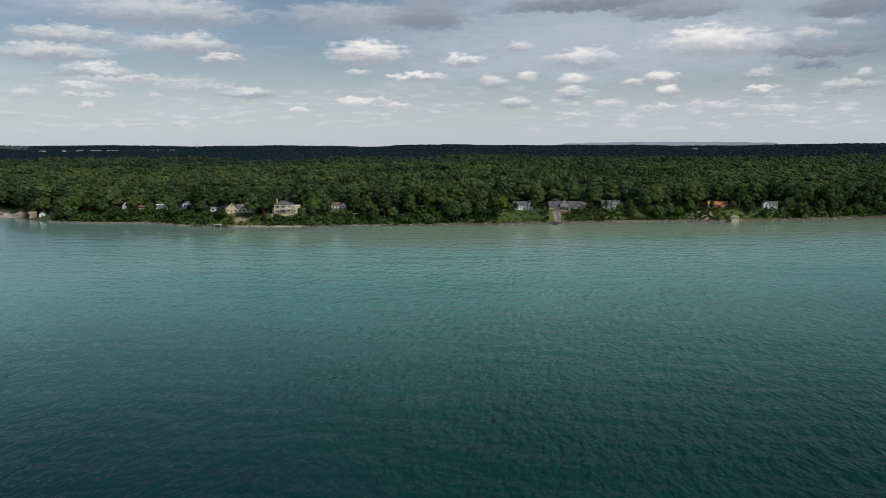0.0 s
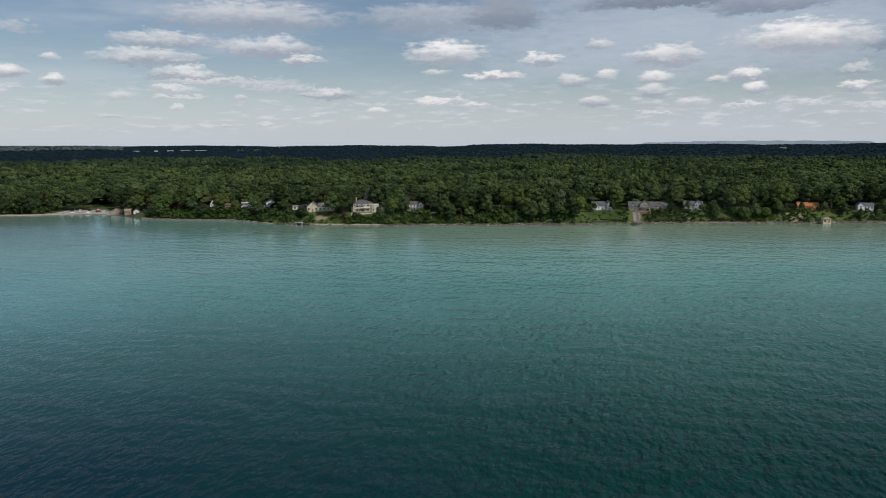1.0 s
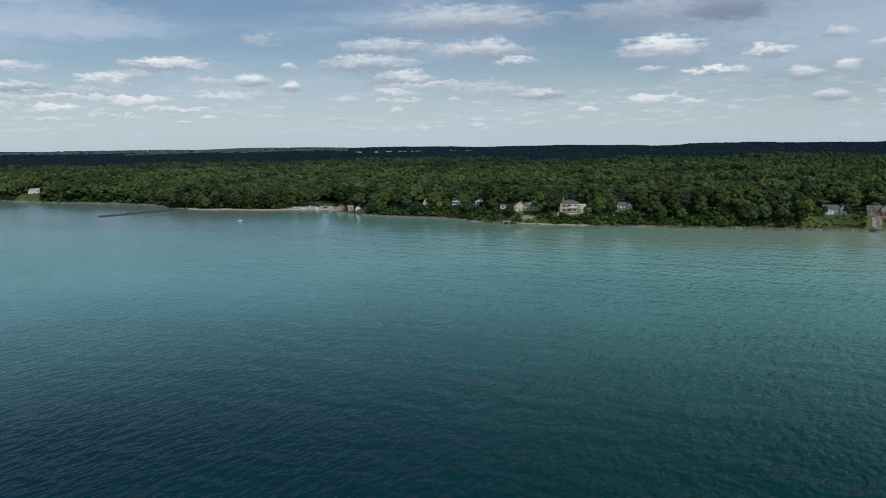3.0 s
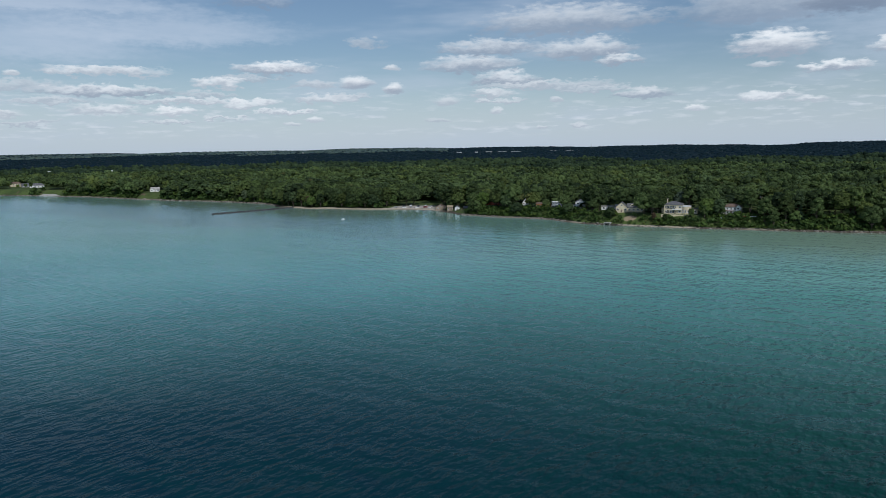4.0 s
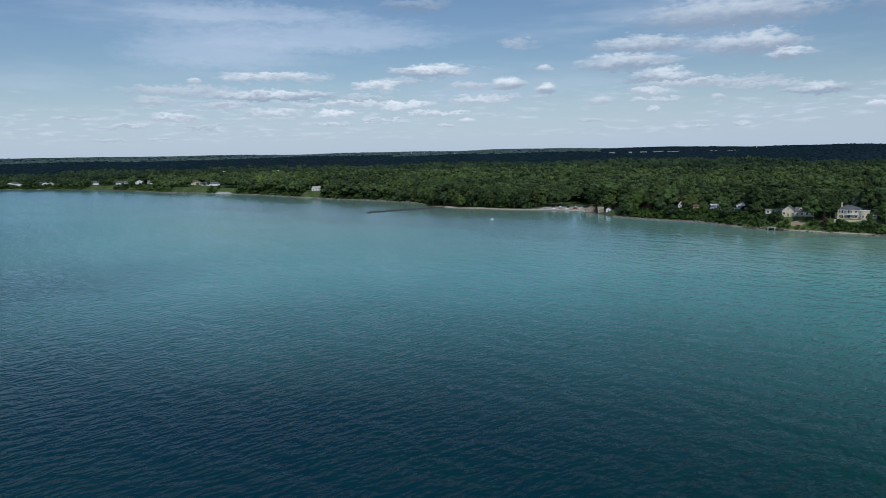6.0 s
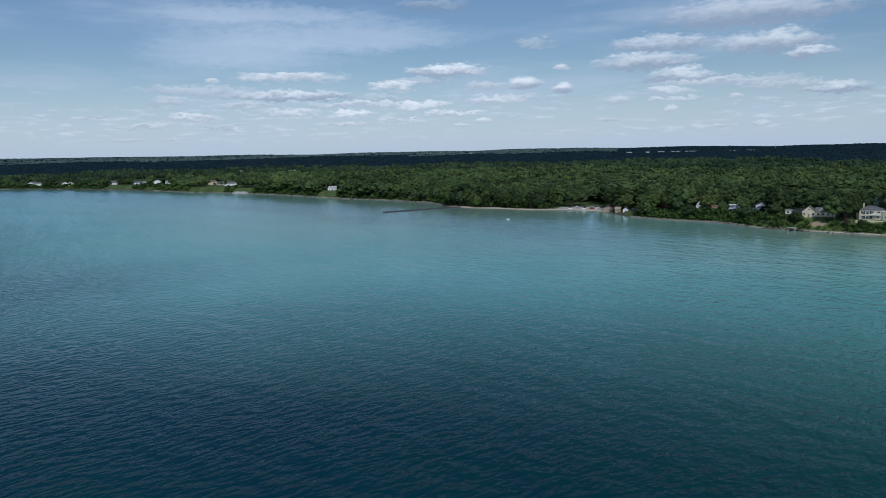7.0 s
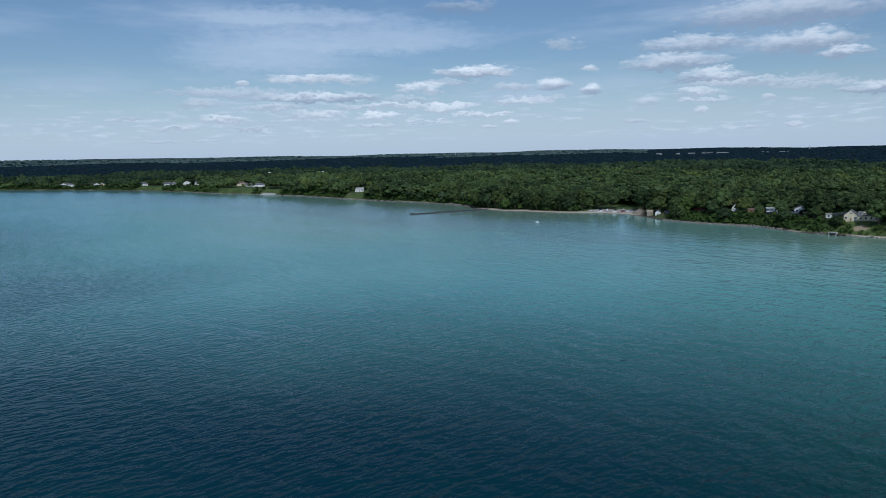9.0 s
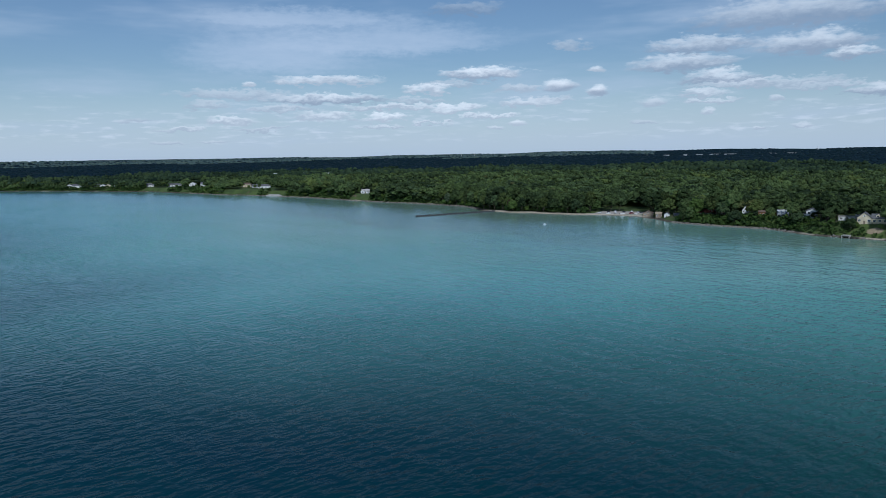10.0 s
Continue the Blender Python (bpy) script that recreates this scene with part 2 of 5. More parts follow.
def ground_material():
    m = bpy.data.materials.new("ground")
    m.use_nodes = True
    n = Nodes(m.node_tree)
    place = n.add("ShaderNodeNewGeometry").outputs["Position"]
    z = n.add("ShaderNodeSeparateXYZ", {0: place}).outputs[2]
    coarse, fine = n.noise(place, 0.07, 4.0), n.noise(place, 0.9, 4.0)
    grass = n.mix(n.step(coarse, 0.35, 0.65), (0.045, 0.078, 0.020), (0.100, 0.145, 0.038))
    grass = n.mix(n.step(fine, 0.4, 0.75), grass, (0.07, 0.075, 0.03))
    sand = n.mix(n.step(fine, 0.35, 0.65), (0.40, 0.34, 0.25), (0.60, 0.53, 0.41))
    soil = n.mix(n.step(fine, 0.35, 0.65), (0.09, 0.065, 0.04), (0.2, 0.15, 0.1))
    x = n.add("ShaderNodeSeparateXYZ", {0: place}).outputs[0]
    beach = n.math("MULTIPLY", n.step(x, -540.0, -520.0), n.step(x, -345.0, -360.0))
    beach = n.math("MAXIMUM", beach, n.math("MULTIPLY", n.step(x, -164.0, -152.0), n.step(x, -98.0, -108.0)))
    beach = n.math("MAXIMUM", beach, n.step(n.noise(place, 0.022, 2.0), 0.58, 0.64, 0.0, 0.6))
    sand = n.mix(beach, n.mix(n.step(fine, 0.35, 0.65), (0.055, 0.046, 0.035), (0.13, 0.11, 0.085)), sand)
    wet = n.mix(n.step(z, 0.02, 0.3), (0.085, 0.07, 0.052), sand)
    edge = n.math("MULTIPLY_ADD", coarse, 1.4, z)
    col = n.mix(n.step(edge, 1.5, 1.9), wet, grass)
    bare = n.math("MULTIPLY", n.step(n.noise(place, 0.045, 3.0), 0.6, 0.66), n.step(z, 7.6, 6.2))
    col = n.mix(n.math("MULTIPLY", bare, n.step(z, 1.5, 2.5)), col, soil)
    # bare clay scars where the bank has slipped
    for cx, cy, wide, high in ((-151, 555.0, 6.0, 2.4), (205, 583.5, 9.0, 5.0), (126, 577.5, 3.0, 4.0)):
        q = n.vec("MULTIPLY", n.vec("SUBTRACT", place, (cx, cy, 0)), (1 / wide, 1 / high, 0))
        r = n.math("MULTIPLY_ADD", fine, 0.9, n.add("ShaderNodeVectorMath", {0: q, 1: q}, operation="DOT_PRODUCT").outputs["Value"])
        col = n.mix(n.step(r, 1.35, 0.9), col, n.mix(fine, (0.20, 0.15, 0.09), (0.44, 0.35, 0.23)))
    bp = n.add("ShaderNodeBump", {"Height": fine, "Strength": 0.5, "Distance": 0.15})
    b = n.add("ShaderNodeBsdfPrincipled", {"Base Color": col, "Roughness": 0.9, "Specular IOR Level": 0.2, "Normal": bp.outputs[0]})
    n.add("ShaderNodeOutputMaterial", {"Surface": b.outputs[0]})
    return m


def water_material():
    m = bpy.data.materials.new("lake_water")
    m.use_nodes = True
    n = Nodes(m.node_tree)
    place = n.add("ShaderNodeNewGeometry").outputs["Position"]
    off = n.add("ShaderNodeAttribute", attribute="offshore").outputs["Fac"]
    blotch = n.noise(n.vec("MULTIPLY", place, (0.006, 0.012, 1)), 1.0, 3.0)
    x = n.add("ShaderNodeSeparateXYZ", {0: place}).outputs[0]
    off_n = n.math("MULTIPLY_ADD", n.math("SUBTRACT", blotch, 0.5), 90.0, off)
    off_n = n.math("ADD", off_n, n.step(x, -80.0, -330.0, 0.0, -170.0))
    green = n.mix(n.step(blotch, 0.3, 0.7), (0.003, 0.030, 0.028), (0.005, 0.044, 0.037))
    blue = n.mix(n.step(blotch, 0.3, 0.7), (0.003, 0.023, 0.043), (0.004, 0.034, 0.050))
    deep = n.mix(n.step(n.math("MULTIPLY_ADD", n.math("SUBTRACT", blotch, 0.5), 250.0, x), 50.0, -150.0), green, blue)
    silt = n.add("ShaderNodeAttribute", attribute="silt").outputs["Fac"]
    shoal = n.mix(n.step(off_n, 450.0, 130.0), deep, n.mix(silt, (0.108, 0.335, 0.350), (0.145, 0.420, 0.315)))
    murk = n.math("MULTIPLY", n.step(off_n, 260.0, 30.0), silt)
    shoal = n.mix(murk, shoal, (0.32, 0.43, 0.31))
    col = n.mix(n.math("MULTIPLY", n.step(off_n, 22.0, 0.0, 0.0, 0.7), silt), shoal, (0.20, 0.205, 0.14))
    # wind waves in long crests, chop and ripples, over the swell of the mesh; calmer under the bank
    turned = n.add("ShaderNodeMapping", {"Vector": place, "Rotation": (0, 0, radians(8))}).outputs[0]
    bent = n.vec("ADD", turned, n.vec("MULTIPLY", n.noise(place, 0.035, 2.0, 0.5, 1), (9, 9, 0)))
    w0 = n.noise(n.vec("MULTIPLY", bent, (0.035, 0.11, 1)), 1.0, 2.0, 0.5)
    w1 = n.noise(n.vec("MULTIPLY", bent, (0.36, 0.19, 1)), 1.0, 1.0, 0.4)
    w2 = n.noise(n.vec("MULTIPLY", turned, (0.85, 0.46, 1)), 1.0, 1.5, 0.45)
    gust = n.step(n.noise(n.vec("MULTIPLY", place, (0.008, 0.02, 1)), 1.0, 3.0), 0.34, 0.66, 0.7, 1.15)
    lee = n.math("MULTIPLY", n.step(off, 30.0, 280.0, 0.08, 1.0), gust)
    h = n.math("MULTIPLY_ADD", w0, 1.35, n.math("MULTIPLY_ADD", w1, 0.95, n.math("MULTIPLY", w2, 0.48)))
    bp = n.add("ShaderNodeBump", {"Height": h, "Strength": lee, "Distance": 1.35})
    body = n.add("ShaderNodeBsdfDiffuse", {"Color": col, "Normal": bp.outputs[0]})
    gloss = n.add("ShaderNodeBsdfGlossy", {"Color": (0.84, 0.95, 1, 1), "Roughness": n.step(off, 20.0, 200.0, 0.14, 0.2), "Normal": bp.outputs[0]})
    slope = n.add("ShaderNodeFresnel", {"IOR": 1.333, "Normal": bp.outputs[0]}).outputs[0]
    calm = n.add("ShaderNodeFresnel", {"IOR": 1.333}).outputs[0]
    slope = n.math("SMOOTH_MIN", slope, n.math("MULTIPLY", calm, 1.9), 0.15)      # steep backs of waves are hidden behind their crests
    level = n.step(calm, 0.3, 0.7, 0.0, 0.45)
    share = n.math("MULTIPLY_ADD", n.math("SUBTRACT", calm, slope), level, slope)
    b = n.add("ShaderNodeMixShader", {0: n.math("MULTIPLY", share, n.step(calm, 0.06, 0.36, 0.40, 1.0)), 1: body.outputs[0], 2: gloss.outputs[0]})
    n.add("ShaderNodeOutputMaterial", {"Surface": b.outputs[0]})
    return m


M = dict(
    ground=ground_material(),
    water=water_material(),
    leaf=foliage("broad_leaves", (0.019, 0.034, 0.015), (0.133, 0.188, 0.063)),
    pale_leaf=foliage("pale_leaves", (0.06, 0.105, 0.025), (0.15, 0.21, 0.055)),
    silver_leaf=foliage("silver_leaves", (0.07, 0.10, 0.05), (0.17, 0.21, 0.12)),
    dry_leaf=foliage("dry_leaves", (0.07, 0.05, 0.035), (0.13, 0.09, 0.06)),
    # aerial haze painted in: leaves made paler and bluer for the far hills
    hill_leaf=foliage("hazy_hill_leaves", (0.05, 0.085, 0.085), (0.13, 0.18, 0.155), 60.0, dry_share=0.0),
    # cloud shadow and the blue of distance are put into this leaf colour
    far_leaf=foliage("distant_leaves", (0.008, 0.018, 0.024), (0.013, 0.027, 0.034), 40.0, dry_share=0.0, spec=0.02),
    # the spruces' own dark green; on far_woods a leaf copy darkened for cloud shade
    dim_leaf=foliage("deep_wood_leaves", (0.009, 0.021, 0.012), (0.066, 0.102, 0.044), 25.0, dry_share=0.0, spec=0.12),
    scrub=foliage("bank_scrub", (0.014, 0.032, 0.009), (0.092, 0.150, 0.036), 5.0),
    bark=surface("bark", (0.10, 0.08, 0.06), 0.9, 0.4, 0.5),
    dark_rock=surface("wet_dark_rock", (0.034, 0.036, 0.040), 0.7, 0.45, 2.5, 0.05, other=(0.085, 0.088, 0.09)),
    rock=surface("lake_rock", (0.21, 0.185, 0.155), 0.85, 0.5, 2.0, 0.05),
    white=surface("white_siding", (0.76, 0.76, 0.74), 0.55, 0.07, 3.0),
    cream=surface("cream_render", (0.62, 0.53, 0.37), 0.8, 0.10, 3.0),
    grey=surface("grey_siding", (0.40, 0.41, 0.42), 0.6, 0.10, 3.0),
    navy=surface("dark_blue_siding", (0.07, 0.09, 0.13), 0.6, 0.15, 3.0),
    stone=surface("brown_stonework", (0.30, 0.24, 0.18), 0.85, 0.25, 1.2, 0.03),
    brick=surface("red_brick", (0.28, 0.12, 0.08), 0.85, 0.2, 1.5, 0.02),
    wood=surface("weathered_wood", (0.24, 0.19, 0.14), 0.8, 0.3, 0.8, 0.01),
    dark_wood=surface("wet_dark_timber", (0.055, 0.045, 0.038), 0.8, 0.3, 0.8, 0.01),
    orange_wood=surface("orange_stained_wood", (0.42, 0.19, 0.07), 0.7, 0.2, 1.5),
    slate=surface("grey_shingles", (0.13, 0.13, 0.135), 0.8, 0.2, 2.0, 0.02),
    brown_roof=surface("brown_shingles", (0.17, 0.12, 0.09), 0.8, 0.2, 2.0, 0.02),
    tan_roof=surface("tan_shingles", (0.36, 0.29, 0.2), 0.8, 0.2, 2.0, 0.02),
    tile=surface("orange_roof_tiles", (0.52, 0.20, 0.07), 0.7, 0.2, 1.5, 0.03),
    red_roof=surface("rust_red_roof", (0.30, 0.085, 0.05), 0.7, 0.2, 2.0),
    concrete=surface("concrete", (0.42, 0.40, 0.37), 0.85, 0.15, 2.5, 0.01),
    pale_gravel=surface("pale_gravel", (0.42, 0.38, 0.33), 0.95, 0.2, 1.5, 0.03),
    gravel=surface("gravel", (0.24, 0.21, 0.18), 0.95, 0.3, 1.5, 0.03),
    trim=surface("white_trim", (0.80, 0.80, 0.78), 0.5, 0.04, 2.0),
    pane=surface("window_glass", (0.03, 0.04, 0.05), 0.06, 0.2, 2.0, spec=0.6),
    tyre=surface("rubber", (0.02, 0.02, 0.02), 0.8, 0.2, 0.5),
    steel=surface("galvanised_steel", (0.55, 0.56, 0.57), 0.4, 0.1, 1.0, metal=0.8),
    car_white=surface("white_car_paint", (0.75, 0.75, 0.75), 0.25, 0.03, 2.0),
    car_dark=surface("dark_car_paint", (0.04, 0.045, 0.05), 0.25, 0.1, 2.0),
    car_red=surface("red_car_paint", (0.35, 0.03, 0.03), 0.25, 0.1, 2.0),
    hull=surface("boat_gelcoat", (0.78, 0.78, 0.76), 0.3, 0.04, 2.0),
)

# ---------------------------------------------------------------- mesh helpers


def mesh_of(name, verts, faces, material=None, smooth=False):
    """A mesh from numpy arrays: faces all have the same number of corners."""
    me = bpy.data.meshes.new(name)
    verts, faces = np.asarray(verts, np.float32), np.asarray(faces, np.int32)
    me.vertices.add(len(verts))
    me.vertices.foreach_set("co", verts.ravel())
    me.loops.add(faces.size)
    me.loops.foreach_set("vertex_index", faces.ravel())
    me.polygons.add(len(faces))
    me.polygons.foreach_set("loop_start", np.arange(0, faces.size, faces.shape[1], dtype=np.int32))
    me.polygons.foreach_set("use_smooth", np.full(len(faces), smooth))
    me.update(calc_edges=True)
    me.validate()
    if material:
        me.materials.append(material)
    return me


def part(name, bm, material, parent, label=""):
    """Links a bmesh (or a ready mesh) as one mesh object under a thing or a part."""
    if isinstance(bm, bmesh.types.BMesh):
        me = bpy.data.meshes.new(name)
        bm.to_mesh(me)
        bm.free()
    else:
        me = bm
    if material and not me.materials:
        me.materials.append(material)
    ob = new(name, me)
    ob.parent = parent
    return tagged(ob, label)


def thing(name, x, y, z, yaw=0.0, label="", category="", group="", kind=""):
    ob = new(name)
    ob.empty_display_size = 0.5
    ob.matrix_world = pose(x, y, z, 0, 0, yaw)
    return tagged(ob, label, category, group, kind)


def add_box(bm, cx, cy, cz, sx, sy, sz, bevel=0.0):
    r = bmesh.ops.create_cube(bm, size=1.0, matrix=Matrix.Translation((cx, cy, cz)) @ Matrix.Diagonal((sx, sy, sz, 1)))
    if bevel:
        edges = list({e for v in r["verts"] for e in v.link_edges})
        bmesh.ops.bevel(bm, geom=edges, offset=bevel, segments=1, affect="EDGES")
    return bm


def box(cx, cy, cz, sx, sy, sz, bevel=0.0):
    return add_box(bmesh.new(), cx, cy, cz, sx, sy, sz, bevel)


def prism(bm, ring, axis, lo, hi):
    """A solid from a closed outline of (a, b), pushed along an axis from lo to hi."""
    def at(p, t):
        return {"x": (t, p[0], p[1]), "y": (p[0], t, p[1]), "z": (p[0], p[1], t)}[axis]
    v0, v1 = [bm.verts.new(at(p, lo)) for p in ring], [bm.verts.new(at(p, hi)) for p in ring]
    n = len(ring)
    bm.faces.new(v0)
    bm.faces.new(v1)
    for i in range(n):
        bm.faces.new((v0[i], v0[(i + 1) % n], v1[(i + 1) % n], v1[i]))
    bmesh.ops.recalc_face_normals(bm, faces=bm.faces)
    return bm


def cylinder(r0, r1, z0, z1, x=0.0, y=0.0, n=10, bm=None):
    bm = bm or bmesh.new()
    bmesh.ops.create_cone(bm, cap_ends=True, segments=n, radius1=r0, radius2=r1, depth=z1 - z0,
                          matrix=Matrix.Translation((x, y, (z0 + z1) / 2)))
    return bm


def ico(subdivisions):
    bm = bmesh.new()
    bmesh.ops.create_icosphere(bm, subdivisions=subdivisions, radius=1.0)
    v = np.array([p.co[:] for p in bm.verts])
    f = np.array([[p.index for p in q.verts] for q in bm.faces])
    bm.free()
    return v, f


def dome(ball, low):
    """The upper part of a ball: its unseen underside is left off."""
    v, f = ball
    return v, f[v[f][:, :, 2].mean(1) > low]


ICO1, ICO2 = ico(1), ico(2)
DOME1, DOME2 = dome(ICO1, -0.5), dome(ICO2, -0.45)

# ---------------------------------------------------------------- the lie of the land
SHORE_X = [-4950, -2600, -1780, -1590, -1391, -1259, -1130, -1067, -922, -773, -671, -587, -535, -496, -430, -405, -366, -330, -306,
           -255, -224, -207, -186, -160, -118, -77, -35, 7, 50, 93, 138, 214, 284, 361, 700, 1500, 4950]
SHORE_Y = [-700, 160, 477, 561, 626, 634, 635, 650, 656, 640, 644, 634, 600, 597, 605, 616, 624, 601, 581,
           575, 572, 561, 551, 546, 545, 547, 552, 557, 561, 568, 573, 577, 586, 605, 640, 700, 800]
BANK_X = [-4950, -1800, -1250, -1000, -700, -560, -520, -345, -315, -280, -220, -150, 0, 60, 330, 4950]
BANK_Z = [6, 4, 8.5, 8, 7.5, 3.5, 1.9, 1.9, 4.5, 6.8, 7.6, 8.8, 8.5, 8.3, 8.3, 8]


def shore(x):
    return np.interp(x, SHORE_X, SHORE_Y) + 1.6 * np.sin(np.asarray(x) * 0.11) * np.sin(np.asarray(x) * 0.031 + 1.0)


def land(x, y):
    """Height of the ground: lake bed, narrow beach, steep bank, wooded plain, far hills."""
    x, y = np.asarray(x, float), np.asarray(y, float)
    s = y - shore(x)
    top = np.interp(x, BANK_X, BANK_Z)
    beach = np.where(s < 0, np.maximum(s * 0.12, -6.0), np.minimum(s * 0.22, 0.9))
    bank = np.clip((s - np.interp(x, (-530, -515, -440, -345, -330), (3, 9, 8, 8, 3))) / 11.0, 0, 1)
    bank = bank * bank * (3 - 2 * bank)
    wob = 0.5 * np.sin(x * 0.05 + 0.7 * np.sin(y * 0.02)) + 0.4 * np.sin(y * 0.043 + 2)
    d = np.hypot(x, y)
    hill = np.clip((d - 2300) / 2500, 0, 1) ** 1.5 * 31.0
    hill = hill * (1 + 0.2 * np.clip((-x - 200) / 1500, 0, 1))
    ridge = np.clip((d - 3000) / 1500, 0, 1) * (3.5 * np.sin(x * 0.0024 + 1.3) + 2.5 * np.sin(x * 0.0061 + y * 0.003) + 1.5 * np.sin(x * 0.017))
    return beach + (top - 0.9) * bank + np.clip(s / 60, 0, 1) * wob * 0.6 + hill + ridge * np.clip(s / 400, 0, 1)


def spaced(stops):
    """Grid lines: (start, end, step) stretches, each step growing into the next stretch."""
    out = []
    for a, b, s in stops:
        n = max(1, int(round((b - a) / s)))
        out += list(np.linspace(a, b, n, endpoint=False))
    return np.array(out + [stops[-1][1]])


def sheet(name, xs, ys, z, material, smooth=True):
    gx, gy = np.meshgrid(xs, ys)
    v = np.stack([gx, gy, z(gx, gy)], -1).reshape(-1, 3)
    i = np.arange(len(v)).reshape(gx.shape)
    f = np.stack([i[:-1, :-1], i[:-1, 1:], i[1:, 1:], i[1:, :-1]], -1).reshape(-1, 4)
    return mesh_of(name, v, f, material, smooth)


gx = spaced([(-4950, -2000, 60), (-2000, -1200, 15), (-1200, -650, 8), (-650, 420, 5), (420, 900, 20), (900, 4950, 80)])
gy = spaced([(-1500, 100, 80), (100, 500, 25), (500, 540, 6), (540, 600, 2.5), (600, 680, 4), (680, 1000, 12), (1000, 4950, 50)])
ground = tagged(new("ground", sheet("ground", gx, gy, land, M["ground"])),
                "grassy lake bank and wooded plain with sandy edge", "ground", kind="structure")

rng = np.random.default_rng(7)
SWELL = [(w_, 0.0026 * w_ ** 0.8, 100 + rng.normal(0, 20), rng.uniform(0, 6.28)) for w_ in np.geomspace(6.5, 15.0, 14)]


def swell(x, y):
    """Short-crested wind sea: many small waves of spread direction."""
    z = np.zeros_like(x)
    bend = 2.2 * np.sin(x * 0.021 + y * 0.013) + 1.6 * np.sin(x * 0.047 - y * 0.031 + 2)
    for wave, high, way, phase in SWELL:
        a = np.radians(way)
        t = (x * np.cos(a) + y * np.sin(a) + bend) * 2 * np.pi / wave + phase
        z += high * (np.sin(t) + 0.25 * np.sin(2 * t + 1.2))
    return z * np.clip((800 - np.hypot(x, y)) / 550, 0, 1)


wx = spaced([(-4950, -1500, 150), (-1500, -700, 25), (-700, -320, 6), (-320, -170, 4.0), (-170, 120, 2.6), (120, 260, 4.0), (260, 450, 6), (450, 900, 30), (900, 4950, 200)])
wy = spaced([(-4950, -1000, 300), (-1000, -60, 40), (-60, 60, 4), (60, 280, 1.8), (280, 480, 3.2), (480, 660, 3.0), (660, 900, 20)])
water_mesh = sheet("water", wx, wy, swell, M["water"])
co = np.empty(len(water_mesh.vertices) * 3, np.float32)
water_mesh.vertices.foreach_get("co", co)
co = co.reshape(-1, 3)
offshore = water_mesh.attributes.new("offshore", "FLOAT", "POINT")
offshore.data.foreach_set("value", (shore(co[:, 0]) - co[:, 1]).astype(np.float32))
silt = water_mesh.attributes.new("silt", "FLOAT", "POINT")
silt.data.foreach_set("value", np.interp(co[:, 0], (-1700, -900, -600, -430, -330, -220, -120, 60, 700), (0.1, 0.35, 0.6, 0.55, 0.38, 0.35, 0.65, 1.0, 0.8)).astype(np.float32))
water = tagged(new("water", water_mesh), "green-blue lake water with small wind waves", "lake", kind="structure")

# ---------------------------------------------------------------- trees


def rough_ball(base, rs, squash, wild, g):
    """A lumpy ball: the points of a sphere pushed in and out."""
    v = base[0] * (1 + g.uniform(-wild, wild, (len(base[0]), 1)))
    return v * np.array([rs, rs, rs * squash])


def leaf_cards(centres, outward, size, g):
    """Small crossed sprays of leaves, one bent quad each."""
    n = len(centres)
    a = g.normal(size=(n, 3))
    a -= (a * outward).sum(1, keepdims=True) * outward * 0.6
    a /= np.linalg.norm(a, axis=1, keepdims=True)
    b = np.cross(outward + g.normal(scale=0.5, size=(n, 3)), a)
    b /= np.linalg.norm(b, axis=1, keepdims=True) + 1e-6
    s = size * g.uniform(0.6, 1.3, (n, 1))
    v = np.stack([centres - a * s - b * s * 0.5, centres + a * s * 0.7 - b * s * 0.7, centres + a * s + b * s * 0.6,
                  centres - a * s * 0.5 + b * s * 0.8 + outward * s * 0.4], 1).reshape(-1, 3)
    q = np.arange(4 * n).reshape(n, 4)
    f = np.concatenate([q[:, [0, 1, 2]], q[:, [0, 2, 3]]])
    return v, f


